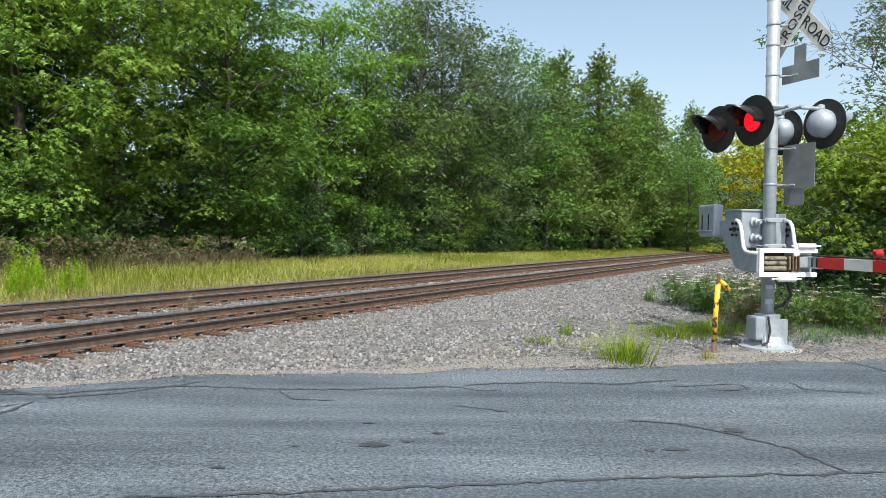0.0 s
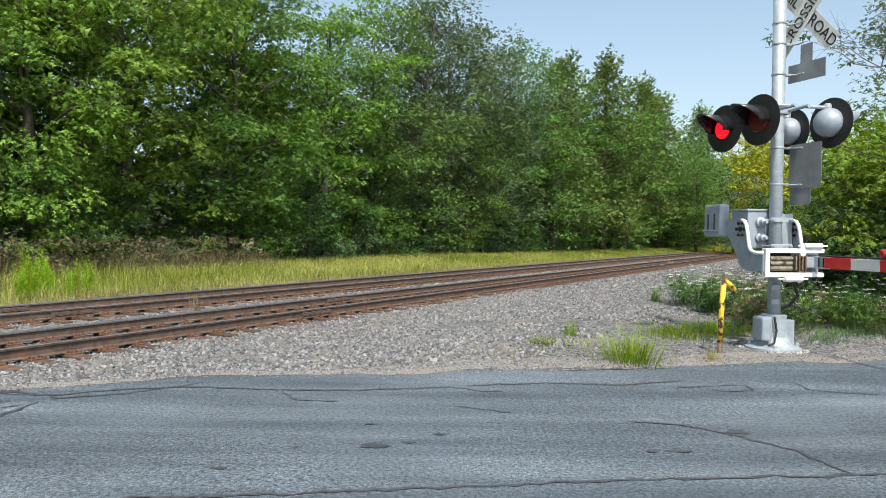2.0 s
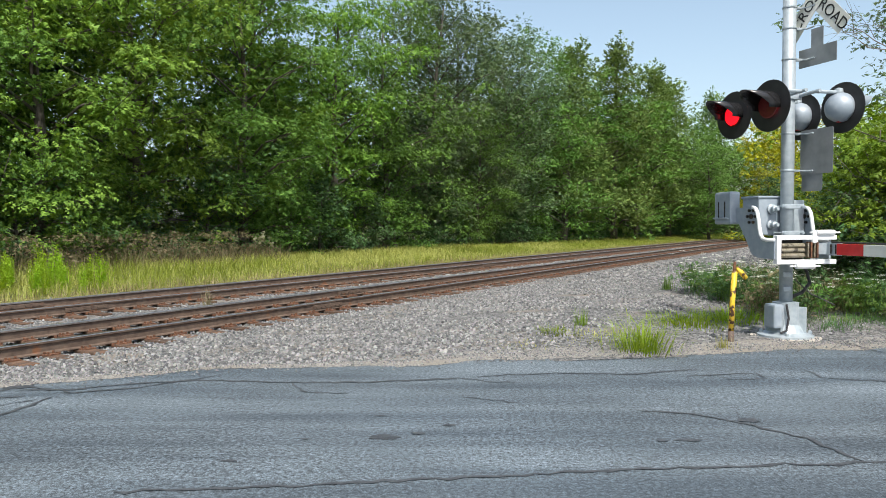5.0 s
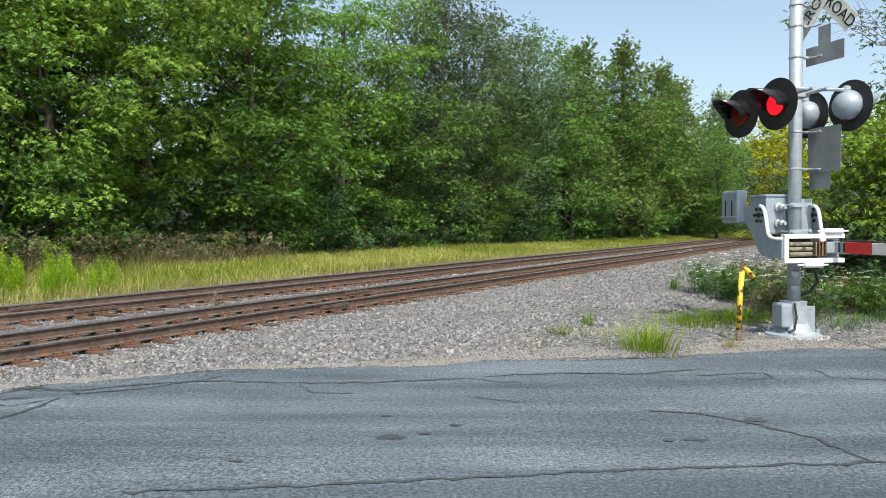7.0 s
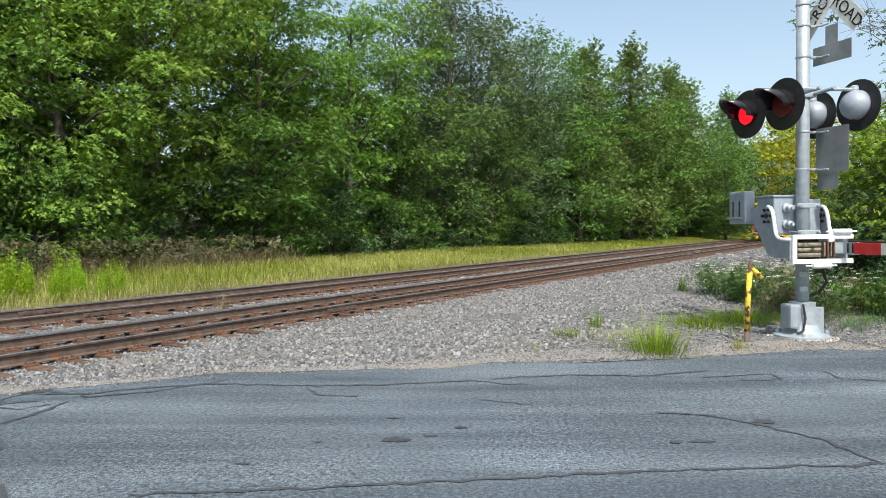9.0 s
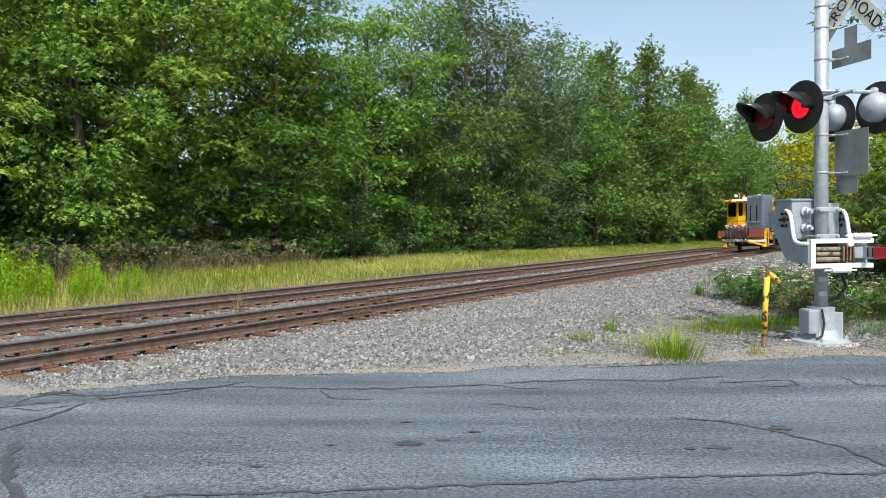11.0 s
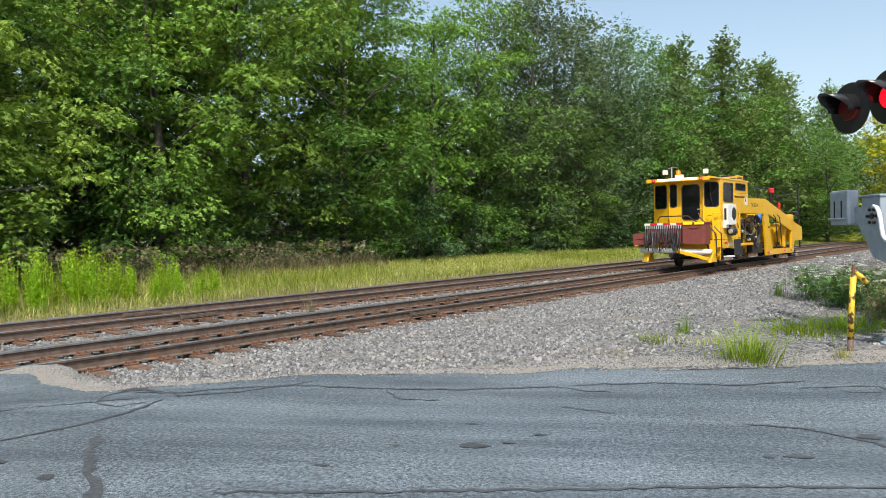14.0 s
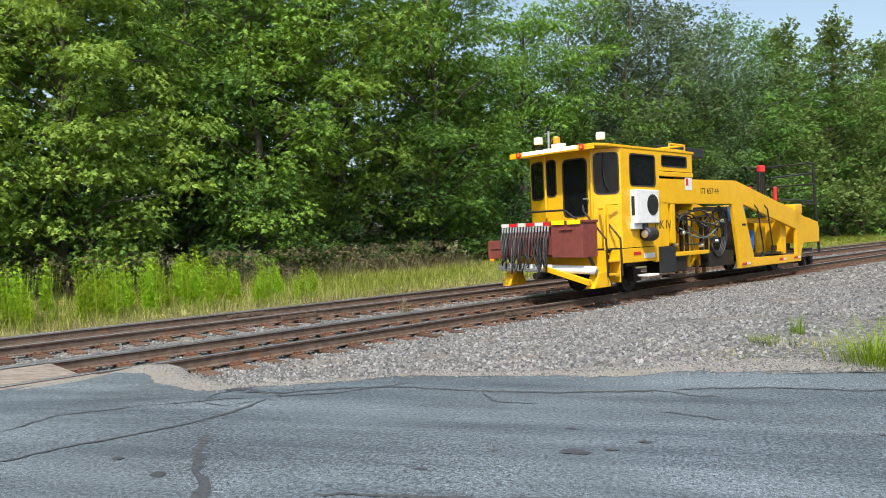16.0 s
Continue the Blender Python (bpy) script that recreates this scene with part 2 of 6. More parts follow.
REDPAINT = mat("red_enamel", (0.5, 0.02, 0.02), (0.6, 0.03, 0.03), 9, 0.4)
AMBER = mat("amber_beacon", (0.85, 0.25, 0.01), (0.95, 0.32, 0.02), 9, 0.25)
CHROME = mat("bare_metal", (0.5, 0.5, 0.5), (0.62, 0.62, 0.62), 12, 0.3, 0.8)
LIGHTBAR = glow("white_light_bar", (1.0, 0.93, 0.8), 2.2)
L_MID = leaf_mat("leaf_mid_green", (0.052, 0.122, 0.022), (0.142, 0.27, 0.054))
L_BRIGHT = leaf_mat("leaf_bright_green", (0.078, 0.17, 0.023), (0.205, 0.35, 0.058))
# Dark green leaves; also paints the shade of roadside bushes and inner wood.
L_DARK_AND_SHADE = leaf_mat("leaf_dark_and_shaded_green", (0.034, 0.084, 0.03), (0.1, 0.19, 0.068))
L_GREY = leaf_mat("leaf_grey_green", (0.062, 0.11, 0.05), (0.165, 0.245, 0.105))
L_YELLOW = leaf_mat("leaf_yellow_green", (0.18, 0.22, 0.012), (0.44, 0.45, 0.025))
L_SUMAC = leaf_mat("leaf_sumac", (0.07, 0.128, 0.012), (0.175, 0.26, 0.028))
L_OLIVE = leaf_mat("leaf_olive", (0.092, 0.158, 0.024), (0.225, 0.315, 0.054))
L_POPLAR = leaf_mat("leaf_pale_green", (0.068, 0.13, 0.032), (0.17, 0.265, 0.07))
FIELD = leaf_mat("field_green", (0.15, 0.22, 0.03), (0.3, 0.38, 0.07), 0.3)
GRASS = leaf_mat("grass_blades", (0.19, 0.22, 0.045), (0.42, 0.41, 0.14), 0.35)
GRASSGREEN = leaf_mat("green_grass", (0.12, 0.24, 0.016), (0.26, 0.42, 0.04), 0.35)
WEED = leaf_mat("dry_weeds", (0.12, 0.12, 0.055), (0.27, 0.235, 0.14), 0.3)
GOLDROD = leaf_mat("tall_green_stalks", (0.15, 0.27, 0.015), (0.3, 0.45, 0.04), 0.35)
STRAW = leaf_mat("straw_grass", (0.2, 0.18, 0.075), (0.4, 0.35, 0.19), 0.3)
PETAL = leaf_mat("white_umbels", (0.55, 0.58, 0.5), (0.75, 0.76, 0.7), 0.3)


# ---- shape helpers ----
def mesh_ob(name, bm, material, smooth=False):
    me = bpy.data.meshes.new(name)
    bm.to_mesh(me)
    bm.free()
    for m in material if isinstance(material, (list, tuple)) else [material]:
        me.materials.append(m)
    if smooth:
        me.polygons.foreach_set("use_smooth", [True] * len(me.polygons))
    return new(name, me)


def raw(name, verts, faces, material, smooth=False):
    me = bpy.data.meshes.new(name)
    me.from_pydata(verts, [], faces)
    me.materials.append(material)
    if smooth:
        me.polygons.foreach_set("use_smooth", [True] * len(me.polygons))
    return new(name, me)


def part(name, bm, material, parent, label="", at=None, smooth=False):
    ob = mesh_ob(name, bm, material, smooth)
    ob.parent = parent
    if at is not None:
        ob.matrix_basis = at
    if label:
        ob["label"] = label
    return ob


def empty(name, m, label, category, group=""):
    ob = new(name)
    ob.empty_display_size = 0.2
    ob.matrix_world = m
    return tagged(ob, label, category, group)


def box(bm, c, d, m=None, bevel=0.0, taper=None):
    """A box of size d about c, its edges bevelled."""
    t = Matrix.Translation(c) @ Matrix.Diagonal((*d, 1))
    r = bmesh.ops.create_cube(bm, size=1.0, matrix=(m @ t) if m else t)
    if bevel:
        edges = {e for v in r["verts"] for e in v.link_edges}
        bmesh.ops.bevel(bm, geom=list(edges), offset=bevel, segments=2, affect="EDGES", profile=0.6)
    return bm


def tube(bm, pts, r, sides=8, caps=True):
    """A round bar along a line of points; r may be a list."""
    pts = [Vector(p) for p in pts]
    rs = r if isinstance(r, (list, tuple)) else [r] * len(pts)
    rings, up = [], None
    for i, p in enumerate(pts):
        d = (pts[min(i + 1, len(pts) - 1)] - pts[max(i - 1, 0)]).normalized()
        a = d.orthogonal().normalized() if up is None else (up - d * up.dot(d)).normalized()
        up = a
        b = d.cross(a)
        rings.append([bm.verts.new(p + (a * math.cos(q) + b * math.sin(q)) * rs[i]) for q in (2 * math.pi * k / sides for k in range(sides))])
    for u, v in zip(rings, rings[1:]):
        for k in range(sides):
            bm.faces.new((u[k], u[(k + 1) % sides], v[(k + 1) % sides], v[k]))
    if caps:
        bm.faces.new(rings[0][::-1])
        bm.faces.new(rings[-1])
    return bm


def spun(bm, profile, m=None, sides=28, close=False):
    """A turned shape: (radius, height) pairs about z."""
    m = m or Matrix()
    rings = [[bm.verts.new(m @ Vector((r * math.cos(2 * math.pi * k / sides), r * math.sin(2 * math.pi * k / sides), z))) for k in range(sides)] for r, z in profile]
    for u, v in zip(rings, rings[1:]):
        for k in range(sides):
            bm.faces.new((u[k], u[(k + 1) % sides], v[(k + 1) % sides], v[k]))
    bm.faces.new(rings[0][::-1])
    bm.faces.new(rings[-1])
    return bm


def plate(bm, outline, thick, m=None, bevel=0.0):
    """A flat plate from an outline in x and z, thickened along y."""
    m = m or Matrix()
    a = [bm.verts.new(m @ Vector((x, -thick / 2, z))) for x, z in outline]
    b = [bm.verts.new(m @ Vector((x, thick / 2, z))) for x, z in outline]
    f1, f2 = bm.faces.new(a), bm.faces.new(b[::-1])
    sides = [bm.faces.new((a[i - 1], b[i - 1], b[i], a[i])[::-1]) for i in range(len(a))]
    bmesh.ops.recalc_face_normals(bm, faces=[f1, f2, *sides])
    if bevel:
        bmesh.ops.bevel(bm, geom=list(set(f1.edges) | set(f2.edges)), offset=bevel, segments=2, affect="EDGES")
    return bm


def framed(bm, outer, inner, thick, m=None):
    """A plate with one opening; both outlines have the same number of corners."""
    m = m or Matrix()
    rows = [[bm.verts.new(m @ Vector((x, y, z))) for x, z in o] for y in (-thick / 2, thick / 2) for o in (outer, inner)]
    n, fs = len(outer), []
    oa, ia, ob_, ib = rows
    for i in range(n):
        for u, v in ((oa, ia), (ib, ob_), (ob_, oa), (ia, ib)):
            fs.append(bm.faces.new((u[i - 1], u[i], v[i], v[i - 1])))
    bmesh.ops.recalc_face_normals(bm, faces=fs)
    return bm


def rounded(x0, z0, x1, z1, r, n=5):
    out = []
    for cx, cz, a0 in ((x1 - r, z1 - r, 0), (x0 + r, z1 - r, 90), (x0 + r, z0 + r, 180), (x1 - r, z0 + r, 270)):
        out += [(cx + r * math.cos(radians(a0 + 90 * k / n)), cz + r * math.sin(radians(a0 + 90 * k / n))) for k in range(n + 1)]
    return out


B = bmesh.new

# ---- the lie of the land ----
HEAD = radians(28.97)
DV, NV = Vector((math.sin(HEAD), math.cos(HEAD), 0)), Vector((-math.cos(HEAD), math.sin(HEAD), 0))
CURVE, RAILZ, NEAR = 5.7e-4, -0.171, 9.81
GAUGE, CENTRES = 1.505, 3.96


def trk(s, n, z=0.0):
    """A place by metres along the line, metres across it, and height."""
    return Vector((0.1, 0.02, z)) + DV * s + NV * (n - CURVE * s * s / 2)


def sn(x, y):
    d = Vector((x - 0.1, y - 0.02, 0))
    s = d.dot(DV)
    return s, d.dot(NV) + CURVE * s * s / 2


def ease(a, b, v):
    v = min(1, max(0, (v - a) / (b - a)))
    return v * v * (3 - 2 * v)


def lie(s, n):
    """Height of the open ground."""
    z = -0.37 * ease(3.2, 8.6, n) - 0.12 * ease(16.6, 18.6, n) + 0.34 * ease(18.8, 25, n)
    return z


def road_edge(x):
    if x < -6.6:
        return (9.52 + 0.875 * (x - 0.1)) / 0.484 + 0.02
    base = 7.49 + 0.199 * x + 0.05 * math.sin(x * 2.3) + 0.04 * math.sin(x * 5.1 + 1)
    return base + 1.9 * ease(-4.2, -6.6, x) if x < -4.2 else base


def road_z(x, y):
    return -0.165 * ease(5.2, 9.2, sn(x, y)[1])


def setting():
    # ground to the horizon
    ax = [-2500, -1200, -600, -300, -160, -90] + [-60 + 3 * i for i in range(61)] + [150, 200, 300, 600, 1200, 2500]
    ay = [-2500, -1200, -600, -300, -160, -90, -60, -40, -25, -15] + [-9 + 3 * i for i in range(60)] + [200, 260, 400, 800, 1500, 2500]
    vs, fs = [], []
    for y in ay:
        for x in ax:
            s, n = sn(x, y)
            z = lie(s, n) - 0.1 + (0.12 * noise.noise((x * 0.11, y * 0.11, 0)) if n > 19 else 0)
            if y < 8 + 0.2 * x:
                z -= 0.15
            if abs(n) < 17.5 and y > 0:
                z -= 0.1
            vs.append((x, y, z))
    w = len(ax)
    for j in range(len(ay) - 1):
        for i in range(w - 1):
            fs.append((j * w + i, j * w + i + 1, j * w + w + i + 1, j * w + w + i))
    tagged(raw("ground", vs, fs, SOIL, True), "rough grassy soil running to the horizon", "ground", kind="structure")
    # road
    vs, fs = [], []
    xs = [-60, -40, -25, -18, -14] + [-11 + 0.2 * i for i in range(111)] + [12, 14, 17, 22, 30, 45, 70]
    rows_n = 26
    for x in xs:
        e = min(road_edge(x), 60)
        for k in range(rows_n + 1):
            f = 1 - (1 - k / rows_n) ** 1.6
            y = -14 + (e + 14) * f if e > -13 else -14 + 0.02 * k
            z = road_z(x, y) + 0.012 * noise.noise((x * 0.35, y * 0.35, 3))
            if k == rows_n:
                z -= 0.05
            vs.append((x, y, z))
    w = rows_n + 1
    for i in range(len(xs) - 1):
        for k in range(rows_n):
            fs.append((i * w + k, i * w + w + k, i * w + w + k + 1, i * w + k + 1))
    tagged(raw("road", vs, fs, ASPHALT, True), "worn grey asphalt road with sealed cracks", "road", kind="structure")
    # ballast and verge
    vs, fs = [], []
    ss = [-16, -8, -4] + [0.0 + 0.35 * i for i in range(100)] + [36 + 3 * i for i in range(60)]
    cols = 60
    for s in ss:
        n0 = min(9.3, max(11.16 - 1.184 * s - 0.25, -9.0))
        for k in range(cols + 1):
            n = n0 + (18.2 - n0) * k / cols
            z = lie(s, n)
            p = trk(s, n)
            z += 0.03 * noise.noise(p * 1.2) + 0.012 * noise.noise(p * 6)
            if 9.2 < n < 17:
                z -= 0.025
            if 17 < n:
                z -= 0.12 * (n - 17)
            vs.append((p.x, p.y, z))
    w = cols + 1
    for i in range(len(ss) - 1):
        for k in range(cols):
            fs.append((i * w + k, i * w + w + k, i * w + w + k + 1, i * w + k + 1))
    tagged(raw("ballast_bed", vs, fs, GRAVEL, True), "bed of grey crushed stone ballast beside the tracks", "ballast", kind="structure")


RAILSEC = [(-0.07, 0), (0.07, 0), (0.07, 0.012), (0.012, 0.03), (0.009, 0.125), (0.034, 0.14), (0.036, 0.166), (0.028, 0.174), (-0.028, 0.174), (-0.036, 0.166), (-0.034, 0.14), (-0.009, 0.125), (-0.012, 0.03), (-0.07, 0.012)]


def rail(n, label, bright):
    ss = [-30 + 2 * i for i in range(40)] + [50 + 4 * i for i in range(50)]
    vs, fs, k = [], [], len(RAILSEC)
    for s in ss:
        for a, z in RAILSEC:
            vs.append(tuple(trk(s, n + a, RAILZ - 0.174 + z)))
    for i in range(len(ss) - 1):
        for j in range(k):
            fs.append((i * k + j, i * k + (j + 1) % k, i * k + k + (j + 1) % k, i * k + k + j))
    ob = raw("rail", vs, fs, RAIL)
    ob.data.materials.append(RAILTOP)
    for p in ob.data.polygons:
        if p.index % k in ((7, 8, 9) if bright else (7, 8)):
            p.material_index = 1
    return tagged(ob, label, "rail", "running rails")


def track_parts(rails):
    """Ties, tie plates, spikes, anchors and joint bars; the nearest are pieces of their own, the far ones joined."""
    bm = B()
    box(bm, (0, 0, 0), (0.22, 2.6, 0.18), bevel=0.012)
    tie_me = bpy.data.meshes.new("tie")
    bm.to_mesh(tie_me)
    tie_me.materials.append(TIE)
    far = B()
    hard = [B() for _ in range(4)]
    for t in range(2):
        nc = NEAR + GAUGE / 2 + t * CENTRES
        for i in range(300):
            s = -4 + 0.53 * i + random.uniform(-0.03, 0.03)
            ang = 90 - math.degrees(HEAD) - math.degrees(CURVE * s)
            m = Matrix.Translation(trk(s, nc + random.uniform(-0.04, 0.04), RAILZ - 0.19 - 0.09)) @ pose(0, 0, 0, 0, 0, ang + random.uniform(-1, 1))
            if i < 140:
                ob = new("tie", tie_me)
                ob.matrix_world = m
                tagged(ob, "weathered creosoted timber railway tie in the ballast", "tie", "railway ties")
            else:
                bmesh.ops.create_cube(far, size=1, matrix=m @ Matrix.Diagonal((0.22, 2.6, 0.18, 1)))
            if s < 75:
                for q in range(2):
                    h = hard[t * 2 + q]
                    r = trk(s, NEAR + t * CENTRES + q * GAUGE, RAILZ - 0.174)
                    mm = Matrix.Translation(r) @ pose(0, 0, 0, 0, 0, ang)
                    box(h, (0, 0, -0.007), (0.19, 0.36, 0.016), mm)
                    for dx, dy in ((-0.06, 0.085), (0.06, -0.085), (-0.05, -0.15), (0.05, 0.15), (0.06, 0.085), (-0.06, -0.085)):
                        box(h, (dx, dy, 0.018), (0.022, 0.03, 0.036), mm)
                    if i % 2 == 0:
                        for dx in (-0.14, 0.14):
                            box(h, (dx, 0, -0.02), (0.03, 0.2, 0.05), mm)
    fo = mesh_ob("ties_far_off", far, TIE)
    tagged(fo, "weathered timber ties of the line running on", "ties", kind="stuff")
    for k, h in enumerate(hard):
        ob = part("track_fastening", h, RUST, rails[k], "rusty tie plates, spikes and rail anchors")
        ob["kind"] = "stuff"
    # joint bars with bolts
    for k, s in ((0, 11.4), (1, 14.0), (3, 8.1), (2, 8.6), (2, 26.0)):
        n = NEAR + (k // 2) * CENTRES + (k % 2) * GAUGE
        m = Matrix.Translation(trk(s, n, RAILZ - 0.174)) @ pose(0, 0, 0, 0, 0, 90 - math.degrees(HEAD) - math.degrees(CURVE * s))
        bm = B()
        for side in (-1, 1):
            box(bm, (0, side * 0.03, 0.078), (0.92, 0.03, 0.085), m, 0.006)
            for b in (-0.36, -0.22, -0.08, 0.08, 0.22, 0.36):
                spun(bm, [(0.016, -0.012), (0.016, 0.012)], m @ Matrix.Translation((b, side * 0.055, 0.078)) @ pose(0, 0, 0, 90), 6)
        part("joint_bar", bm, RAIL, rails[k], "bolted steel joint bar")


def scatter_stones():
    """Loose ballast stones, far too many to count."""
    rng = np.random.default_rng(4)
    base = np.array([(1, 0, -0.3), (0.3, 0.95, -0.3), (-0.8, 0.6, -0.3), (-0.8, -0.6, -0.3), (0.3, -0.95, -0.3), (0.5, 0.3, 0.7), (-0.45, 0.35, 0.75), (0.0, -0.55, 0.65)])
    tri = [(0, 1, 5), (1, 2, 6), (1, 6, 5), (2, 3, 6), (3, 4, 7), (3, 7, 6), (4, 0, 7), (0, 5, 7), (5, 6, 7)]
    vs, fs = [], []
    count = 0

    def drop(s, n, r):
        nonlocal count
        p = trk(s, n)
        if p.y < road_edge(p.x) + 0.12 and n < 9.4:
            return
        z = lie(s, n) + 0.03 * noise.noise(p * 1.2) + 0.012 * noise.noise(p * 6) - (0.025 if 9.2 < n < 17 else 0)
        a = rng.uniform(0, 6.28)
        c, q = math.cos(a), math.sin(a)
        k = base * (r * rng.uniform(0.75, 1.3, 3)) + rng.uniform(-0.18, 0.18, base.shape) * r
        tl = rng.uniform(-0.5, 0.5)
        x, y, h = k[:, 0], k[:, 1] * math.cos(tl) - k[:, 2] * math.sin(tl), k[:, 1] * math.sin(tl) + k[:, 2] * math.cos(tl)
        o = len(vs)
        vs.extend(zip((x * c - y * q + p.x).tolist(), (x * q + y * c + p.y).tolist(), (h + z + r * 0.25).tolist()))
        fs.extend([(i + o, j + o, l + o) for i, j, l in tri])
        count += 1

    for _ in range(46000):
        s = 1.5 + 20 * rng.random() ** 1.1
        lo = min(9.4, 11.2 - 1.184 * s)
        n = rng.uniform(max(lo, 4.2 - 0.12 * s), 10.6) if rng.random() < 0.8 else rng.uniform(10.6, 17.5)
        if noise.noise((s * 0.5, n * 0.5, 7)) > 0.35 and n < 7:
            continue
        drop(s, n, rng.uniform(0.012, 0.03))
    for _ in range(11000):
        s = 20 + 45 * rng.random()
        drop(s, rng.uniform(2, 8.9) if rng.random() < 0.75 else rng.uniform(12.0, 13.2), rng.uniform(0.03, 0.055))
    for _ in range(5000):
        s = 5.5 + 8 * rng.random()
        drop(s, rng.uniform(-2.5, 5.5), rng.uniform(0.008, 0.02))
    for _ in range(9000):
        x = rng.uniform(-6.4, 7.5)
        y = road_edge(x) + rng.normal() * 0.22 + 0.12
        e = road_edge(x)
        s, n = sn(x, y)
        rz, bz = road_z(x, y) + 0.012 * noise.noise((x * 0.35, y * 0.35, 3)), lie(s, n)
        f = ease(e - 0.05, e + 0.3, y)
        r = rng.uniform(0.004, 0.012)
        o = len(vs)
        k = base * r * rng.uniform(0.7, 1.3, 3)
        vs.extend(zip((k[:, 0] + x).tolist(), (k[:, 1] + y).tolist(), (k[:, 2] + rz * (1 - f) + bz * f + 0.012).tolist()))
        fs.extend([(i + o, j + o, l + o) for i, j, l in tri])
    tagged(raw("ballast_stones", vs, fs, STONE), "loose grey crushed ballast stones", "stones", kind="stuff")


# ---- plants ----
def leaf_cloud(vs, fs, centre, r, count, size, rng, flat=0.55, droop=0.3):
    """Leafy twigs on the outside of one clump: each a bent rib with two pairs of leaflets and one at its tip."""
    d = rng.normal(size=(count, 3))
    d /= np.linalg.norm(d, axis=1)[:, None]
    flip = (d[:, 2] < -0.1) & (rng.random(count) < 0.75)
    d[flip, 2] *= -1
    p = np.array(centre) + d * (r * rng.uniform(0.5, 1.05, count))[:, None] * np.array((1, 1, flat))
    out = d * np.array((1, 1, 0.4)) + rng.normal(size=(count, 3)) * 0.3
    out[:, 2] -= droop
    out /= np.linalg.norm(out, axis=1)[:, None] + 1e-6
    side = np.cross(out, np.array((0, 0, 1.0)) + rng.normal(size=(count, 3)) * 0.4)
    side /= np.linalg.norm(side, axis=1)[:, None] + 1e-6
    up = np.cross(side, out)
    ln = size * rng.uniform(0.6, 1.35, count)[:, None]
    bend = rng.uniform(0.05, 0.35, count)[:, None]
    rib = [p + out * ln * f - up * ln * bend * f * f for f in (0.0, 0.36, 0.72)]
    tips = []
    for f, w in ((0.36, 0.4), (0.74, 0.4)):
        for q in (-1, 1):
            j = rng.uniform(0.75, 1.2, count)[:, None]
            tips.append(p + out * ln * f + side * ln * w * q * j - up * ln * (bend * f * f + 0.12 * j))
    end = p + out * ln * 1.12 - up * ln * bend * 1.3
    k = len(vs)
    vs.extend(map(tuple, np.stack(rib + tips + [end], 1).reshape(-1, 3).tolist()))
    shape = np.array(((0, 1, 3), (1, 0, 4), (1, 2, 5), (2, 1, 6), (2, 1, 7)))
    fs.extend(map(tuple, (shape[None] + (np.arange(count) * 8 + k)[:, None, None]).reshape(-1, 3).tolist()))


def tree(name, seed, height, spread, leaf, size, leaves, label, shape="round", clump=1.0, low=0.08, category="tree", limbs=16, inner=0.1, droop=0.3, flat=0.6):
    """A tapered trunk with forking limbs, and a crown of many small leaves hung on the limbs in clumps."""
    rng = np.random.default_rng(seed)
    root = empty(name, Matrix(), label, category)
    bm = B()
    lean = rng.normal(size=2) * 0.03
    trunk = [Vector((lean[0] * h + 0.12 * math.sin(h * 0.6 + seed), lean[1] * h + 0.1 * math.cos(h * 0.5), h)) for h in np.linspace(-0.5, height * 0.93, 9)]
    r0 = 0.016 * height + 0.04
    tube(bm, trunk, [r0 * (1 - 0.9 * i / 8) + 0.01 for i in range(9)], 8)
    clumps = []
    for i in range(limbs):
        f = low + (0.97 - low) * (i + rng.random()) / limbs
        b = trunk[min(7, int(f * 8))].lerp(trunk[min(8, int(f * 8) + 1)], f * 8 % 1)
        if shape == "round":
            w = spread * (0.55 + 0.9 * math.sin(math.pi * min(1, f * 0.95)) ** 0.8) * 0.72
        elif shape == "spire":
            w = spread * (1.05 - f) ** 0.75
        else:
            w = spread * (0.9 - 0.45 * f)
        a = i * 2.4 + rng.normal() * 0.4
        w *= rng.uniform(0.7, 1.15)
        rise = (0.25 + 0.5 * f) * w * rng.uniform(0.5, 1.1)
        end = b + Vector((math.cos(a) * w, math.sin(a) * w, rise))
        midp = b.lerp(end, 0.5) + Vector((0, 0, 0.12 * w))
        tube(bm, [b, midp, end], [r0 * 0.38 * (1.05 - f) + 0.015, r0 * 0.2 * (1.05 - f) + 0.012, 0.008], 5)
        for q in (0.35, 0.62, 0.86, 1.0):
            c = (b.lerp(midp, q * 2) if q < 0.5 else midp.lerp(end, q * 2 - 1))
            cr = clump * (0.16 * spread + 0.45) * rng.uniform(0.65, 1.25) * (1.1 - 0.3 * f)
            c = c + Vector(rng.normal(size=3)) * cr * 0.5
            clumps.append((c, cr))
            if rng.random() < 0.7:
                side = Vector(rng.normal(size=3)) * cr * 1.1
                tube(bm, [c - side * 0.2, c + side], [0.018, 0.006], 4)
                clumps.append((c + side, cr * 0.75))
    part("trunk", bm, BARK, root, smooth=True)
    vs, fs = [], []
    area = sum(r * r for _, r in clumps)
    for c, r in clumps:
        leaf_cloud(vs, fs, c, r, max(6, int(leaves * r * r / area)), size, rng, flat, droop)
        leaf_cloud(vs, fs, c, r * 0.5, max(2, int(inner * leaves * r * r / area)), size * 1.5, rng, 0.5)
    crown = raw("crown", vs, fs, leaf)
    crown.parent = root
    return root


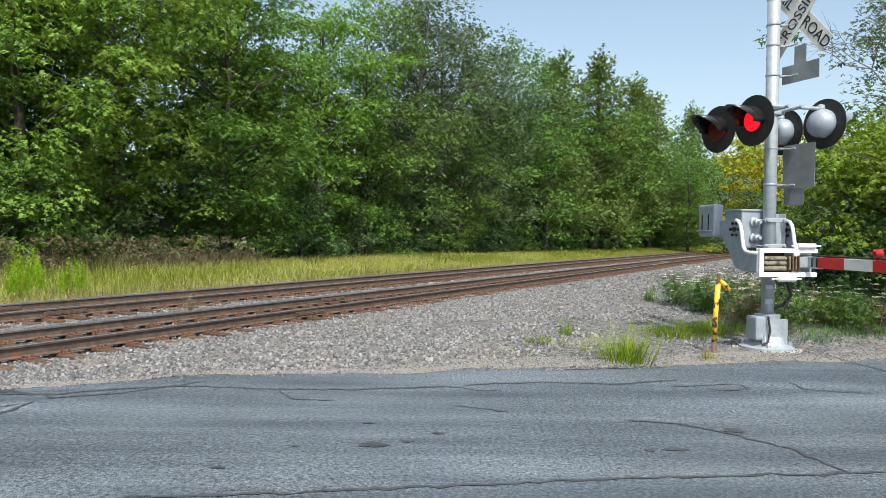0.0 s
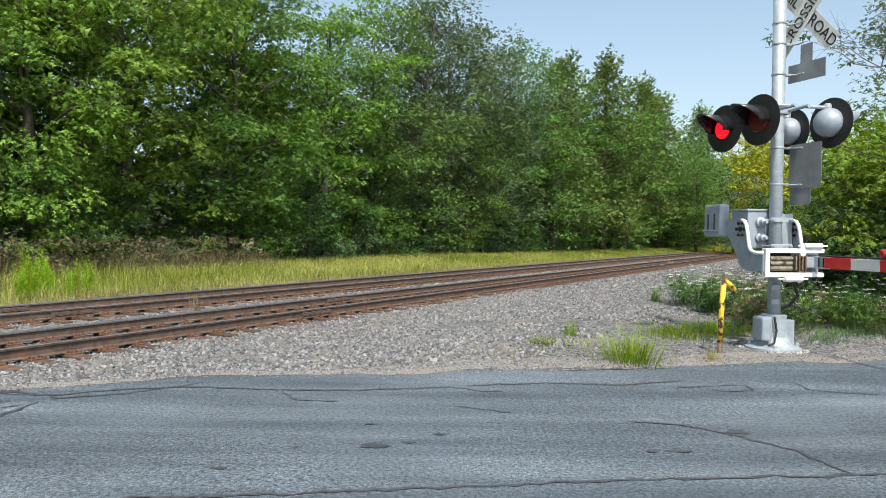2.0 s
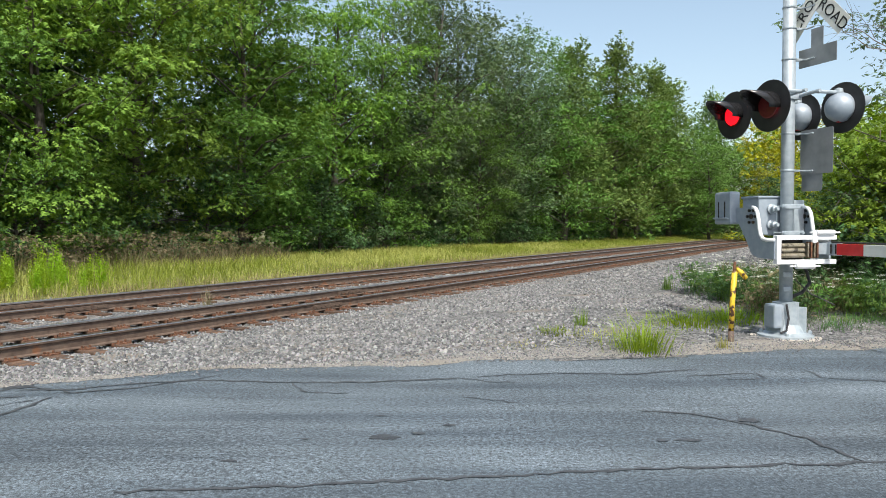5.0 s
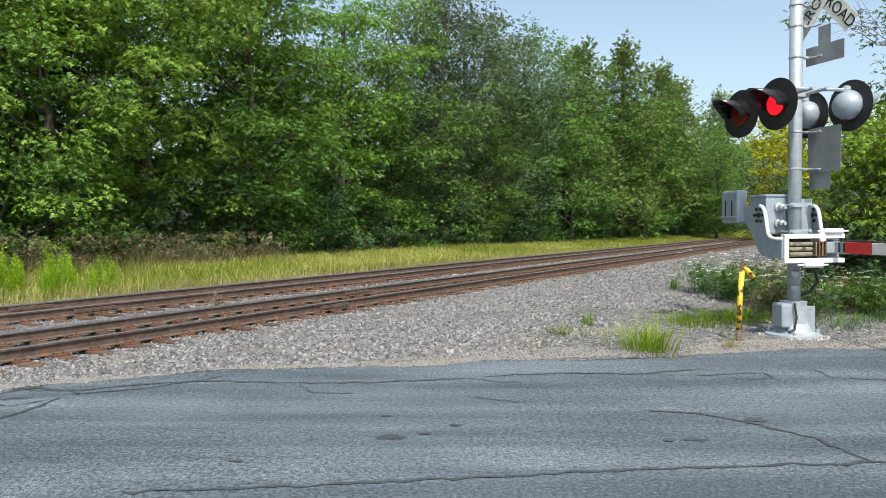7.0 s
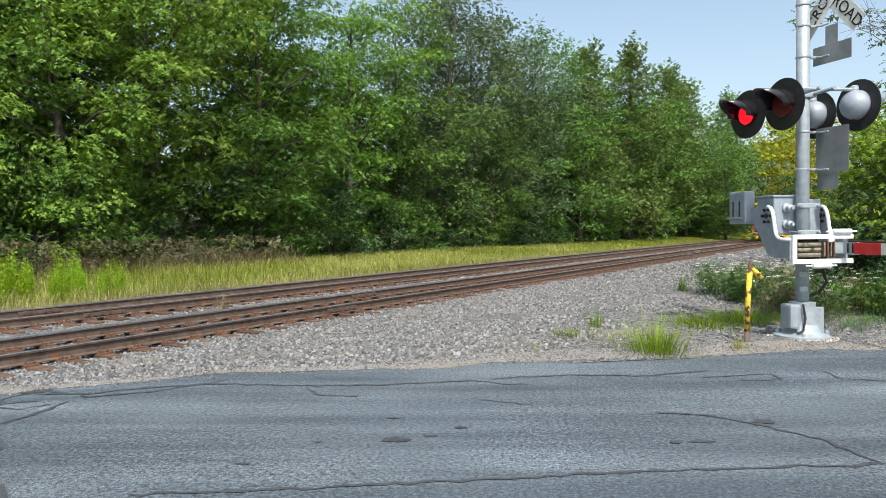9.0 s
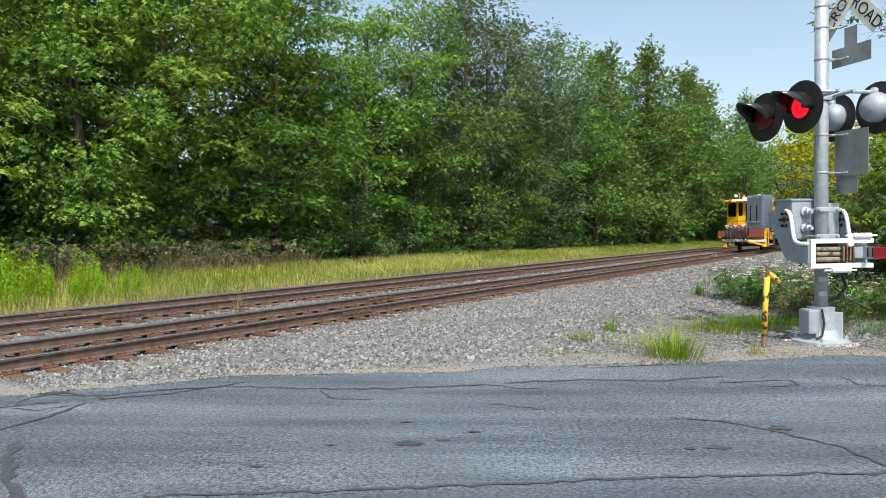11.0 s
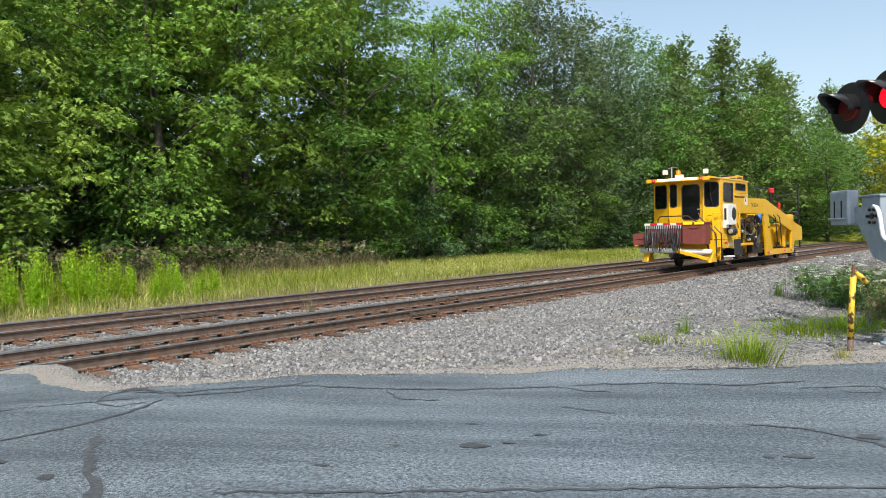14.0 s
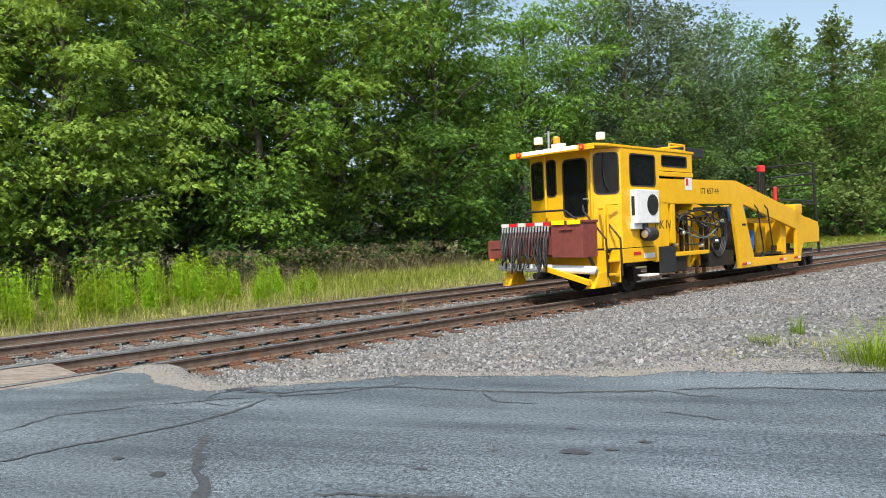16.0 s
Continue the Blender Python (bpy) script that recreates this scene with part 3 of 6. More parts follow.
def put(ob, s, n, turn=0.0, z=None, scale=1.0):
    c = copy_thing(ob, Matrix())
    p = trk(s, n)
    zz = lie(s, n) - 0.1 if z is None else z
    c.matrix_basis = Matrix.LocRotScale((p.x, p.y, zz), Euler((0, 0, radians(turn))), (scale, scale, scale * random.uniform(0.94, 1.08)))
    return c


def at(ob, x, y, turn=0.0, scale=1.0, z=-0.05):
    c = copy_thing(ob, Matrix())
    c.matrix_basis = Matrix.LocRotScale((x, y, z), Euler((0, 0, radians(turn))), (scale,) * 3)
    return c


def discard(ob):
    for o in (*ob.children_recursive, ob):
        bpy.data.objects.remove(o)


def woods():
    A = tree("broadleaf_tree", 11, 17, 4.6, L_BRIGHT, 0.255, 15500, "tall leafy tree with bright green feathery foliage", "round", 0.98, low=0.06, limbs=32, droop=0.5, flat=0.6)
    Bt = tree("broadleaf_tree", 12, 16, 5.0, L_MID, 0.25, 14500, "tall leafy mid-green tree in a dense wood edge", "round", 1.0, low=0.07, limbs=30, droop=0.35, flat=0.65)
    C = tree("maple_tree", 13, 20, 5.6, L_GREY, 0.29, 17000, "broad grey-green tree with a dense rounded crown", "round", 1.25, low=0.08, limbs=38, droop=0.05, flat=0.85)
    D = tree("poplar_tree", 14, 21, 4.2, L_POPLAR, 0.42, 7000, "tall green tree with upright pointed tops", "spire", 1.05, low=0.06, limbs=32, droop=-0.7, flat=1.4)
    E_ = tree("shrub", 15, 4.2, 2.6, L_DARK_AND_SHADE, 0.21, 3000, "dark green undergrowth shrub at the wood edge", "bush", 0.98, low=0.02, category="shrub", limbs=14)
    F = tree("shrub", 16, 5.5, 2.6, L_MID, 0.21, 3000, "leafy green shrub at the wood edge", "bush", 0.98, low=0.02, category="shrub", limbs=14)
    G = tree("walnut_tree", 17, 13, 5.0, L_OLIVE, 0.215, 25000, "spreading tree with drooping olive-green fronds", "bush", 0.95, low=0.04, limbs=36, droop=0.55, flat=0.5)
    Y = tree("locust_tree", 18, 11, 4.5, L_YELLOW, 0.42, 4200, "tree with bright yellow-green foliage", "round", 1.0, low=0.05, limbs=20)
    Bf = tree("broadleaf_tree", 24, 16, 5.0, L_MID, 0.48, 4600, "tall leafy green tree standing back in the wood", "round", 1.05, low=0.06, limbs=24, droop=-0.1, flat=0.9)
    # Dark leaves here paint the shaded depth of the wood.
    K = tree("broadleaf_tree", 19, 18, 5.0, L_DARK_AND_SHADE, 1.0, 1000, "green tree deep in the wood, its shade put into dark leaves", "round", 1.15, low=0.1, limbs=18)
    S = tree("sumac_bush", 21, 4.4, 2.4, L_SUMAC, 0.17, 5000, "feathery yellow-green bush beside the road", "bush", 0.8, low=0.34, category="bush", limbs=24, droop=0.5)
    # Shade below the sumac is painted as dark leaf colour.
    S2 = tree("shrub", 22, 3.6, 2.4, L_DARK_AND_SHADE, 0.18, 3000, "dense green bush with shade put into its dark leaves", "bush", 0.85, low=0.02, category="bush", limbs=16)
    # front row, from the open end on the far side of the line to the distance
    put(G, 7.5, 27.0, 40, scale=1.0)
    put(G, 3.0, 29.5, 200, scale=1.12)
    put(G, -3.5, 28.0, 90, scale=1.05)
    put(A, -9, 30, 20)
    for i, (s, n, o, k) in enumerate([
        (13.5, 30.5, Bt, 0.9), (15.5, 27.6, A, 0.92), (20.5, 28.4, A, 1.05), (25.5, 27.4, Bt, 0.95), (28, 30, A, 1.0),
        (32.5, 27.6, A, 0.9), (37, 27.0, Bt, 0.88), (43, 28.0, C, 0.9), (49.5, 28.5, C, 0.9), (46, 25.5, Bt, 0.55), (54, 27.0, C, 0.8),
        (57, 27.5, Bt, 1.0), (62, 25.5, D, 0.95), (65, 29.5, Bf, 0.95), (75, 28, Bf, 0.95), (67, 26.5, Bt, 0.98), (72, 24.5, D, 0.98), (78, 24, Bf, 0.95), (84, 24.5, D, 1.05),
        (90, 24, D, 1.02), (98, 23.5, Bf, 1.0), (108, 23.5, D, 0.95), (120, 23, Bf, 0.95), (134, 22.5, Bf, 0.95), (150, 22, Bf, 0.95), (168, 21, Bf, 0.9)]):
        put(o, s, n, 67 * i, scale=k)
    # the wood behind
    for i in range(26):
        s = -22 + 6.5 * i
        put((K, Bf, K, Bf)[i % 4], s + random.uniform(-2, 2), 35.5 + random.uniform(-1.5, 1.5) - 0.04 * max(0, s - 40), 41 * i, scale=random.uniform(0.86, 1.02) * (0.86 if s > 52 else 0.74 if s > 30 else 1))
        if i < 22:
            put(K, s + 3.2, 39.5 + random.uniform(-1.5, 1.5) - 0.04 * max(0, s - 40), 29 * i, scale=random.uniform(0.8, 0.95) * (0.84 if s > 52 else 0.7 if s > 26 else 1))
    # undergrowth
    for i in range(40):
        s = -6 + 3.3 * i + random.uniform(-0.8, 0.8)
        put((E_, F, E_)[i % 3], s, 26.9 + random.uniform(-0.7, 1.0) - 0.025 * max(0, s - 40), 53 * i, scale=random.uniform(0.7, 1.1))
    # beyond the signal
    at(Y, 32, 74, 10, 1.05, -0.4)
    at(Y, 37, 82, 80, 1.15, -0.4)
    at(Bt, 28.5, 86, 150, 0.7, -0.4)
    at(E_, 29, 68, 0, 1.3, -0.4)
    at(F, 33, 66, 0, 1.1, -0.4)
    for i, (x, y, o, k) in enumerate([(6.5, 12.6, S2, 0.5), (7.6, 12.4, S2, 0.6), (8.8, 12.2, S2, 0.64), (10.0, 12.0, S2, 0.66), (11.4, 12.0, S2, 0.7), (6.0, 12.3, S2, 0.32), (6.9, 11.9, S2, 0.4), (8.2, 11.7, S2, 0.42), (9.5, 11.5, S2, 0.45),
                                      (7.35, 11.6, S, 0.66), (8.5, 11.25, S, 0.74), (9.9, 11.0, S, 0.8), (7.7, 13.2, S, 0.7), (9.2, 13.0, S, 0.8), (10.9, 12.8, S, 0.84), (8.6, 15.0, S, 0.8), (10.4, 15.4, S, 0.9),
                                      (12.4, 15.0, S, 0.95), (12.5, 12.4, S2, 0.85), (13.0, 19.5, S, 0.95), (15.2, 24.0, S, 1.0), (18, 30, F, 0.7), (22, 38, F, 0.8), (25, 48, E_, 1.1)]):
        at(o, x, y, 77 * i, k)
    at(C, 16.8, 21.6, 33, 0.8)
    at(C, 24.5, 33.0, 120, 0.8)
    at(A, 27.5, 36.5, 120, 0.9)
    for o in (A, Bt, C, D, E_, F, G, Y, K, S, S2, Bf):
        discard(o)


def blades(vs, fs, x, y, z, h, w, lean, rng, turn=None):
    """One bent blade of grass."""
    a = rng.uniform(0, 6.283) if turn is None else turn
    c, q = math.cos(a), math.sin(a)
    l1, l2 = lean * h * 0.35, lean * h
    k = len(vs)
    vs.extend(((x - q * w, y + c * w, z), (x + q * w, y - c * w, z), (x + c * l1 + q * w * 0.7, y + q * l1 - c * w * 0.7, z + h * 0.6), (x + c * l1 - q * w * 0.7, y + q * l1 + c * w * 0.7, z + h * 0.6), (x + c * l2, y + q * l2, z + h * (1 - 0.25 * lean))))
    fs.extend(((k, k + 1, k + 2, k + 3), (k + 3, k + 2, k + 4)))


def grass_field():
    rng = np.random.default_rng(8)
    sets = {"dry": ([], []), "green": ([], []), "weed": ([], []), "straw": ([], [])}
    for _ in range(140000):
        s = -9 + 150 * rng.random() ** 1.7
        n = 17.0 + 9.4 * rng.random()
        far = 1 + s / 60
        p = trk(s, n)
        patch = noise.noise((s * 0.16, n * 0.3, 5)) + 0.5 * noise.noise((s * 0.7, n * 0.9, 1))
        h = rng.uniform(0.2, 0.5) * (0.5 + 0.6 * ease(17, 20, n)) * (1 + 0.5 * max(0, patch))
        if s > 45:
            h *= 0.7
        green = patch + 0.5 * ease(35, 70, s) - 0.1 + rng.normal() * 0.25 + 0.3 * (ease(18, 20, n) - ease(21.5, 23.5, n))
        k = "green" if green > 0.2 else "dry"
        if rng.random() < 0.75 * (1 - ease(18.2, 20.2, n)):
            k, h = "straw", h * 0.9
        if n > 23.4 and s < 25 and rng.random() < 0.45:
            k, h = "weed", rng.uniform(0.5, 1.15)
        z = lie(s, n) - 0.12
        blades(*sets[k], p.x, p.y, z, h * 1.05, rng.uniform(0.004, 0.009) * far, rng.uniform(0.2, 1.5), rng)
    for k, m, l in (("dry", GRASS, "dry yellowish field grass beside the railway"), ("green", FIELD, "fresh green field grass beside the railway"), ("straw", STRAW, "short straw-coloured dry grass along the track"), ("weed", WEED, "tall dry brown weeds before the wood")):
        tagged(raw("field_grass" if k != "weed" else "tall_weeds", *sets[k], m), l, "grass", kind="stuff")
    # seed heads and leafy tops of the brown weeds
    vs, fs = [], []
    for _ in range(700):
        s = -6 + 30 * rng.random()
        p = trk(s, 23.6 + 2.2 * rng.random())
        leaf_cloud(vs, fs, (p.x, p.y, lie(0, 25) + rng.uniform(0.3, 1.25)), 0.22, 9, 0.13, rng)
    tagged(raw("weed_tops", vs, fs, WEED), "feathery brownish tops of the tall weeds", "weeds", kind="stuff")


def stalk_plant(name, label, material, height, seed, leafy=90):
    """A tall upright stalk with narrow leaves all the way up."""
    rng = np.random.default_rng(seed)
    root = empty(name, Matrix(), label, "plant", "tall green stalks")
    vs, fs = [], []
    for q in range(5):
        dx, dy = rng.normal(size=2) * 0.09
        h0 = height * rng.uniform(0.75, 1.05)
        for k in range(leafy // 5):
            f = rng.random() ** 0.8
            blades(vs, fs, dx * (1 + f), dy * (1 + f), f * h0, 0.15 * (1.25 - f), 0.008, rng.uniform(0.8, 1.6), rng)
        blades(vs, fs, dx, dy, 0, h0 * 1.1, 0.012, 0.08, rng)
    for q in range(5):
        dx, dy = rng.normal(size=2) * 0.11
        top = height * rng.uniform(0.75, 1.05)
        for f in np.linspace(0.3, 1.0, 8):
            leaf_cloud(vs, fs, (dx * (1 + f), dy * (1 + f), top * f), 0.08 * (1.25 - f) + 0.02, 6, 0.11 * (1.3 - 0.6 * f), rng, 1.6, -1.1)
    ob = raw("leaves", vs, fs, material)
    ob.parent = root
    return root


def tuft(name, x, y, label, material, count, h, spread, seed, lean=0.8, w=0.006, category="grass tuft"):
    rng = np.random.default_rng(seed)
    vs, fs = [], []
    for _ in range(count):
        dx, dy = rng.normal(size=2) * spread * 0.4
        a = math.atan2(dy, dx) + rng.normal() * 0.5
        blades(vs, fs, dx, dy, -0.03, h * rng.uniform(0.45, 1.1), w, lean * rng.uniform(0.3, 1.2), rng, a)
    ob = raw(name, vs, fs, material)
    ob.location = (x, y, lie(*sn(x, y)))
    return tagged(ob, label, category, kind="stuff")


def umbel_weed(seed):
    rng = np.random.default_rng(seed)
    root = empty("wild_carrot", Matrix(), "wild carrot weed with flat white flower heads", "weed", "wild carrot weeds")
    vs, fs = [], []
    heads = []
    for _ in range(9):
        dx, dy = rng.normal(size=2) * 0.14
        h = rng.uniform(0.35, 0.85)
        if rng.random() < 0.55:
            heads.append((dx * 2, dy * 2, h))
        blades(vs, fs, dx, dy, -0.05, h * 1.1, 0.004, 0.2, rng, math.atan2(dy, dx))
    for _ in range(170):
        dx, dy = rng.normal(size=2) * 0.19
        blades(vs, fs, dx, dy, rng.uniform(-0.05, 0.5), rng.uniform(0.08, 0.26), 0.004, rng.uniform(0.5, 1.5), rng)
    for _ in range(16):
        dx, dy = rng.normal(size=2) * 0.2
        leaf_cloud(vs, fs, (dx, dy, rng.uniform(0.05, 0.5)), 0.12, 9, 0.09, rng, 0.8, -0.2)
    ob = raw("foliage", vs, fs, (L_MID, L_DARK_AND_SHADE, WEED)[seed % 3])
    ob.parent = root
    for x, y, h in heads:
        vs, fs = [], []
        for _ in range(26):
            a, r = rng.uniform(0, 6.28), 0.055 * math.sqrt(rng.random())
            px, py, pz, q = x + r * math.cos(a), y + r * math.sin(a), h + rng.normal() * 0.006, 0.011
            k = len(vs)
            vs.extend(((px - q, py, pz), (px, py - q, pz + 0.004), (px + q, py, pz), (px, py + q, pz + 0.004)))
            fs.append((k, k + 1, k + 2, k + 3))
        ob = raw("flower_head", vs, fs, PETAL)
        ob.parent = root
        ob["label"] = "flat white flower head"
    return root


def verge_plants():
    rng = np.random.default_rng(77)
    G1 = stalk_plant("goldenrod", "tall bright green goldenrod stalks in the field", GOLDROD, 1.45, 3, 240)
    for i in range(70):
        s, n = 3.5 + 9.5 * rng.random(), 19.6 + 3.0 * rng.random()
        if rng.random() < 0.2:
            s = rng.uniform(-5, 4)
        put(G1, s, n, 50 * i, scale=rng.uniform(0.65, 1.08) * (0.75 if s > 10.5 else 1))
    discard(G1)
    U = [umbel_weed(40 + i) for i in range(3)]
    for i in range(52):
        x, y = 4.55 + 2.1 * rng.random(), 10.5 + 4.6 * rng.random()
        at(U[i % 3], x, y, 40 * i, rng.uniform(0.75, 1.1), lie(*sn(x, y)))
    for u in U:
        discard(u)
    tuft("grass_tuft", 1.98, 7.95, "large fresh green grass tuft at the road edge", GRASSGREEN, 300, 0.45, 0.36, 1, 1.1, 0.0042)
    tuft("grass_tuft", 1.62, 10.0, "small upright green weed in the gravel", L_SUMAC, 80, 0.32, 0.12, 2, 0.3, 0.004)
    tuft("grass_tuft", 1.2, 9.2, "low sprawling green weed in the gravel", L_SUMAC, 140, 0.16, 0.4, 3, 0.9, 0.005)
    tuft("grass_tuft", 0.75, 8.25, "flat yellow-green grass at the road edge", GRASS, 200, 0.07, 0.5, 4, 1.2, 0.005)
    tuft("grass_tuft", 2.95, 8.15, "thin pale grass tuft by the post", GRASS, 70, 0.22, 0.12, 5, 0.4, 0.003)
    tuft("grass_tuft", 4.35, 15.6, "dark green weed in the ballast", L_MID, 80, 0.38, 0.16, 6, 0.2, 0.006)
    tuft("grass_tuft", 3.2, 10.2, "lush low green grass behind the post", GRASSGREEN, 420, 0.22, 0.8, 7, 1.3, 0.006)
    tuft("grass_tuft", 3.9, 10.6, "lush low green grass behind the post", GRASSGREEN, 360, 0.26, 0.7, 12, 1.3, 0.006)
    tuft("grass_tuft", 1.7, 8.9, "dry straw-coloured grass on the gravel", GRASS, 260, 0.1, 0.8, 8, 1.1, 0.004)
    tuft("grass_tuft", -5.55, 15.0, "dry seeding weed against the rail", WEED, 40, 0.55, 0.14, 9, 0.4, 0.006)
    # Two of three tufts take the dark green, painting shade under the bushes.
    for i in range(16):
        x, y = 4.8 + 0.32 * i + rng.normal() * 0.1, 10.0 + 0.1 * i + rng.normal() * 0.2
        tuft("grass_tuft", x, y, "rough green verge grass under the bushes", (L_DARK_AND_SHADE, L_DARK_AND_SHADE, L_MID)[i % 3], 200, rng.uniform(0.12, 0.28), 0.5, 20 + i, 0.9, 0.004)
    # bare dead limbs in the tree by the road
    root = empty("dead_tree", pose(13.2, 20.4, -0.2), "bare dead grey tree with broken branches", "tree")
    bm = B()

    def grow(p, d, ln, r, depth):
        e = p + d * ln
        tube(bm, [p, p.lerp(e, 0.5) + Vector(rng.normal(size=3)) * ln * 0.05, e], [r, r * 0.8, r * 0.6], 5)
        if depth:
            for _ in range(3):
                nd = (d + Vector(rng.normal(size=3)) * 0.55 + Vector((-0.12, 0, 0.05))).normalized()
                grow(e if rng.random() < 0.6 else p.lerp(e, 0.6), nd, ln * rng.uniform(0.55, 0.8), r * 0.55, depth - 1)
    grow(Vector((0, 0, -0.3)), Vector((0.05, 0, 1)), 5.0, 0.12, 0)
    grow(Vector((0.2, 0, 4.2)), Vector((-0.45, 0, 0.8)).normalized(), 2.1, 0.06, 4)
    grow(Vector((0.2, 0, 4.6)), Vector((0.3, 0, 0.9)).normalized(), 2.0, 0.06, 4)
    part("bare_crown", bm, DEADWOOD, root)


def strip(name, pts, width, label, material=TAR, lift=0.005, seed=0):
    """A poured line of tar along a crack, uneven in width."""
    rng = np.random.default_rng(seed)
    line = []
    for a, b in zip(pts, pts[1:]):
        n = max(2, int(math.dist(a, b) / 0.07))
        line += [(a[0] + (b[0] - a[0]) * k / n, a[1] + (b[1] - a[1]) * k / n) for k in range(n)]
    line.append(pts[-1])
    vs, fs = [], []
    for i, (x, y) in enumerate(line):
        a, b = line[max(0, i - 1)], line[min(len(line) - 1, i + 1)]
        d = Vector((b[0] - a[0], b[1] - a[1])).normalized()
        w = width * ((0.5 + rng.random()) if width < 0.08 else (0.85 + 0.3 * rng.random())) / 2 * (0.35 if i in (0, len(line) - 1) else 1)
        j = rng.normal() * 0.012
        for q in (-1, 1):
            px, py = x - d.y * (w * q + j), y + d.x * (w * q + j)
            vs.append((px, py, road_z(px, py) + 0.012 * noise.noise((px * 0.35, py * 0.35, 3)) + lift))
    fs = [(2 * i, 2 * i + 1, 2 * i + 3, 2 * i + 2) for i in range(len(line) - 1)]
    return tagged(raw(name, vs, fs, material), label, "road repair", kind="structure")


def patch(x, y, rx, ry, seed, material=TAR):
    rng = np.random.default_rng(seed)
    ring = []
    for k in range(16):
        a = 2 * math.pi * k / 16
        f = rng.uniform(0.7, 1.15)
        px, py = x + rx * f * math.cos(a), y + ry * f * math.sin(a)
        ring.append((px, py, road_z(px, py) + 0.012 * noise.noise((px * 0.35, py * 0.35, 3)) + 0.005))
    tagged(raw("tar_patch", [(x, y, road_z(x, y) + 0.012 * noise.noise((x * 0.35, y * 0.35, 3)) + 0.006)] + ring, [(0, 1 + k, 1 + (k + 1) % 16) for k in range(16)], material), "dark tar patch on the asphalt", "road repair", kind="structure")


def road_wear():
    cracks = [
        (0.05, [(-3.93, 6.14), (-3.39, 6.07), (-2.99, 6.25), (-2.37, 6.36), (-1.49, 6.31), (-0.79, 6.35), (-0.03, 6.55)]),
        (0.035, [(1.32, 5.42), (1.72, 5.33), (2.01, 5.1), (2.29, 4.76), (2.42, 4.31)]),
        (0.035, [(-1.83, 3.71), (-0.9, 3.82), (0.02, 3.95), (1.01, 4.12), (1.86, 4.22), (2.66, 4.32)]),
        (0.035, [(0.13, 6.61), (0.88, 6.76), (1.63, 6.73), (2.24, 6.96)]),
        (0.022, [(2.08, 6.64), (2.77, 6.79), (2.78, 6.54), (2.35, 6.52)]),
        (0.022, [(0.02, 5.82), (0.25, 5.72), (0.47, 5.61)]),
        (0.07, [(-3.23, 4.65), (-2.98, 4.19), (-2.73, 3.89), (-2.53, 3.68), (-2.44, 3.51), (-2.2, 3.0)]),
        (0.045, [(-4.24, 3.79), (-4.06, 4.19), (-3.81, 4.52), (-3.54, 4.97), (-3.42, 5.42), (-3.42, 5.78)]),
        (0.04, [(-4.02, 5.69), (-4.14, 6.03), (-4.0, 6.31), (-3.34, 5.95)]),
        (0.025, [(-3.99, 5.65), (-3.65, 5.51), (-3.49, 5.7)]),
        (0.035, [(-3.37, 5.9), (-2.83, 6.09), (-2.29, 6.58)]),
        (0.022, [(-1.53, 6.27), (-1.3, 5.94), (-0.96, 5.91)]),
        (0.03, [(-5.12, 4.54), (-5.17, 5.16), (-4.58, 5.54), (-3.7, 5.85)]),
        (0.022, [(3.32, 6.93), (3.28, 6.62), (3.94, 6.44)]),
        (0.022, [(-0.04, 6.58), (0.23, 6.4), (0.49, 6.34)]),
    ]
    for i, (w, pts) in enumerate(cracks):
        strip("tar_crack", pts, w if w > 0.06 else w * 0.85, "dark tar-sealed crack in the asphalt", SEAL, seed=i)
    for i, (x, y, rx, ry) in enumerate([(-0.49, 4.7, 0.11, 0.06), (-0.28, 4.79, 0.05, 0.03), (2.07, 5.18, 0.09, 0.06), (1.32, 4.67, 0.04, 0.03), (1.5, 4.69, 0.09, 0.03), (-0.08, 4.99, 0.05, 0.03), (-1.02, 4.65, 0.03, 0.02), (-1.38, 4.21, 0.05, 0.025), (-0.6, 5.23, 0.05, 0.02), (-2.96, 3.79, 0.06, 0.05), (-4.03, 6.3, 0.13, 0.1), (-3.46, 4.01, 0.05, 0.04)]):
        patch(x, y, rx, ry, i)
    # fine grit washed along the road edge
    rng = np.random.default_rng(2)
    vs, fs = [], []
    xs = [-7.0 + 0.05 * i for i in range(330)]
    for x in xs:
        e = road_edge(x)
        w0 = 0.2 + 0.16 * noise.noise((x * 1.3, 0, 2)) + 0.07 * noise.noise((x * 7, 0, 2)) + 0.05 * noise.noise((x * 19, 0, 2)) + 0.35 * ease(-3.2, -5.2, x)
        w1 = 0.52 + 0.2 * noise.noise((x * 0.9, 4, 2)) + 0.1 * noise.noise((x * 5, 4, 2))
        for k in range(9):
            y = e - w0 + (w0 + w1) * k / 8
            s, n = sn(x, y)
            rz = road_z(x, y) + 0.012 * noise.noise((x * 0.35, y * 0.35, 3))
            bz = lie(s, n) + 0.03 * noise.noise(Vector((x, y, 0)) * 1.2) + 0.012 * noise.noise(Vector((x, y, 0)) * 6)
            f = ease(e - 0.05, e + 0.3, y)
            edge = 0.003 if k in (0, 8) else 0.01 + 0.006 * noise.noise((x * 9, y * 9, 0))
            vs.append((x, y, rz * (1 - f) + bz * f + edge - (0.03 if k == 8 else 0)))
    for i in range(len(xs) - 1):
        for k in range(8):
            fs.append((i * 9 + k, i * 9 + 9 + k, i * 9 + 10 + k, i * 9 + k + 1))
    # worn panels that carry the road over the line
    for n0, n1, s1 in ((9.28, 9.735, 3.1), (9.9, 11.2, 2.95)):
        bm = B()
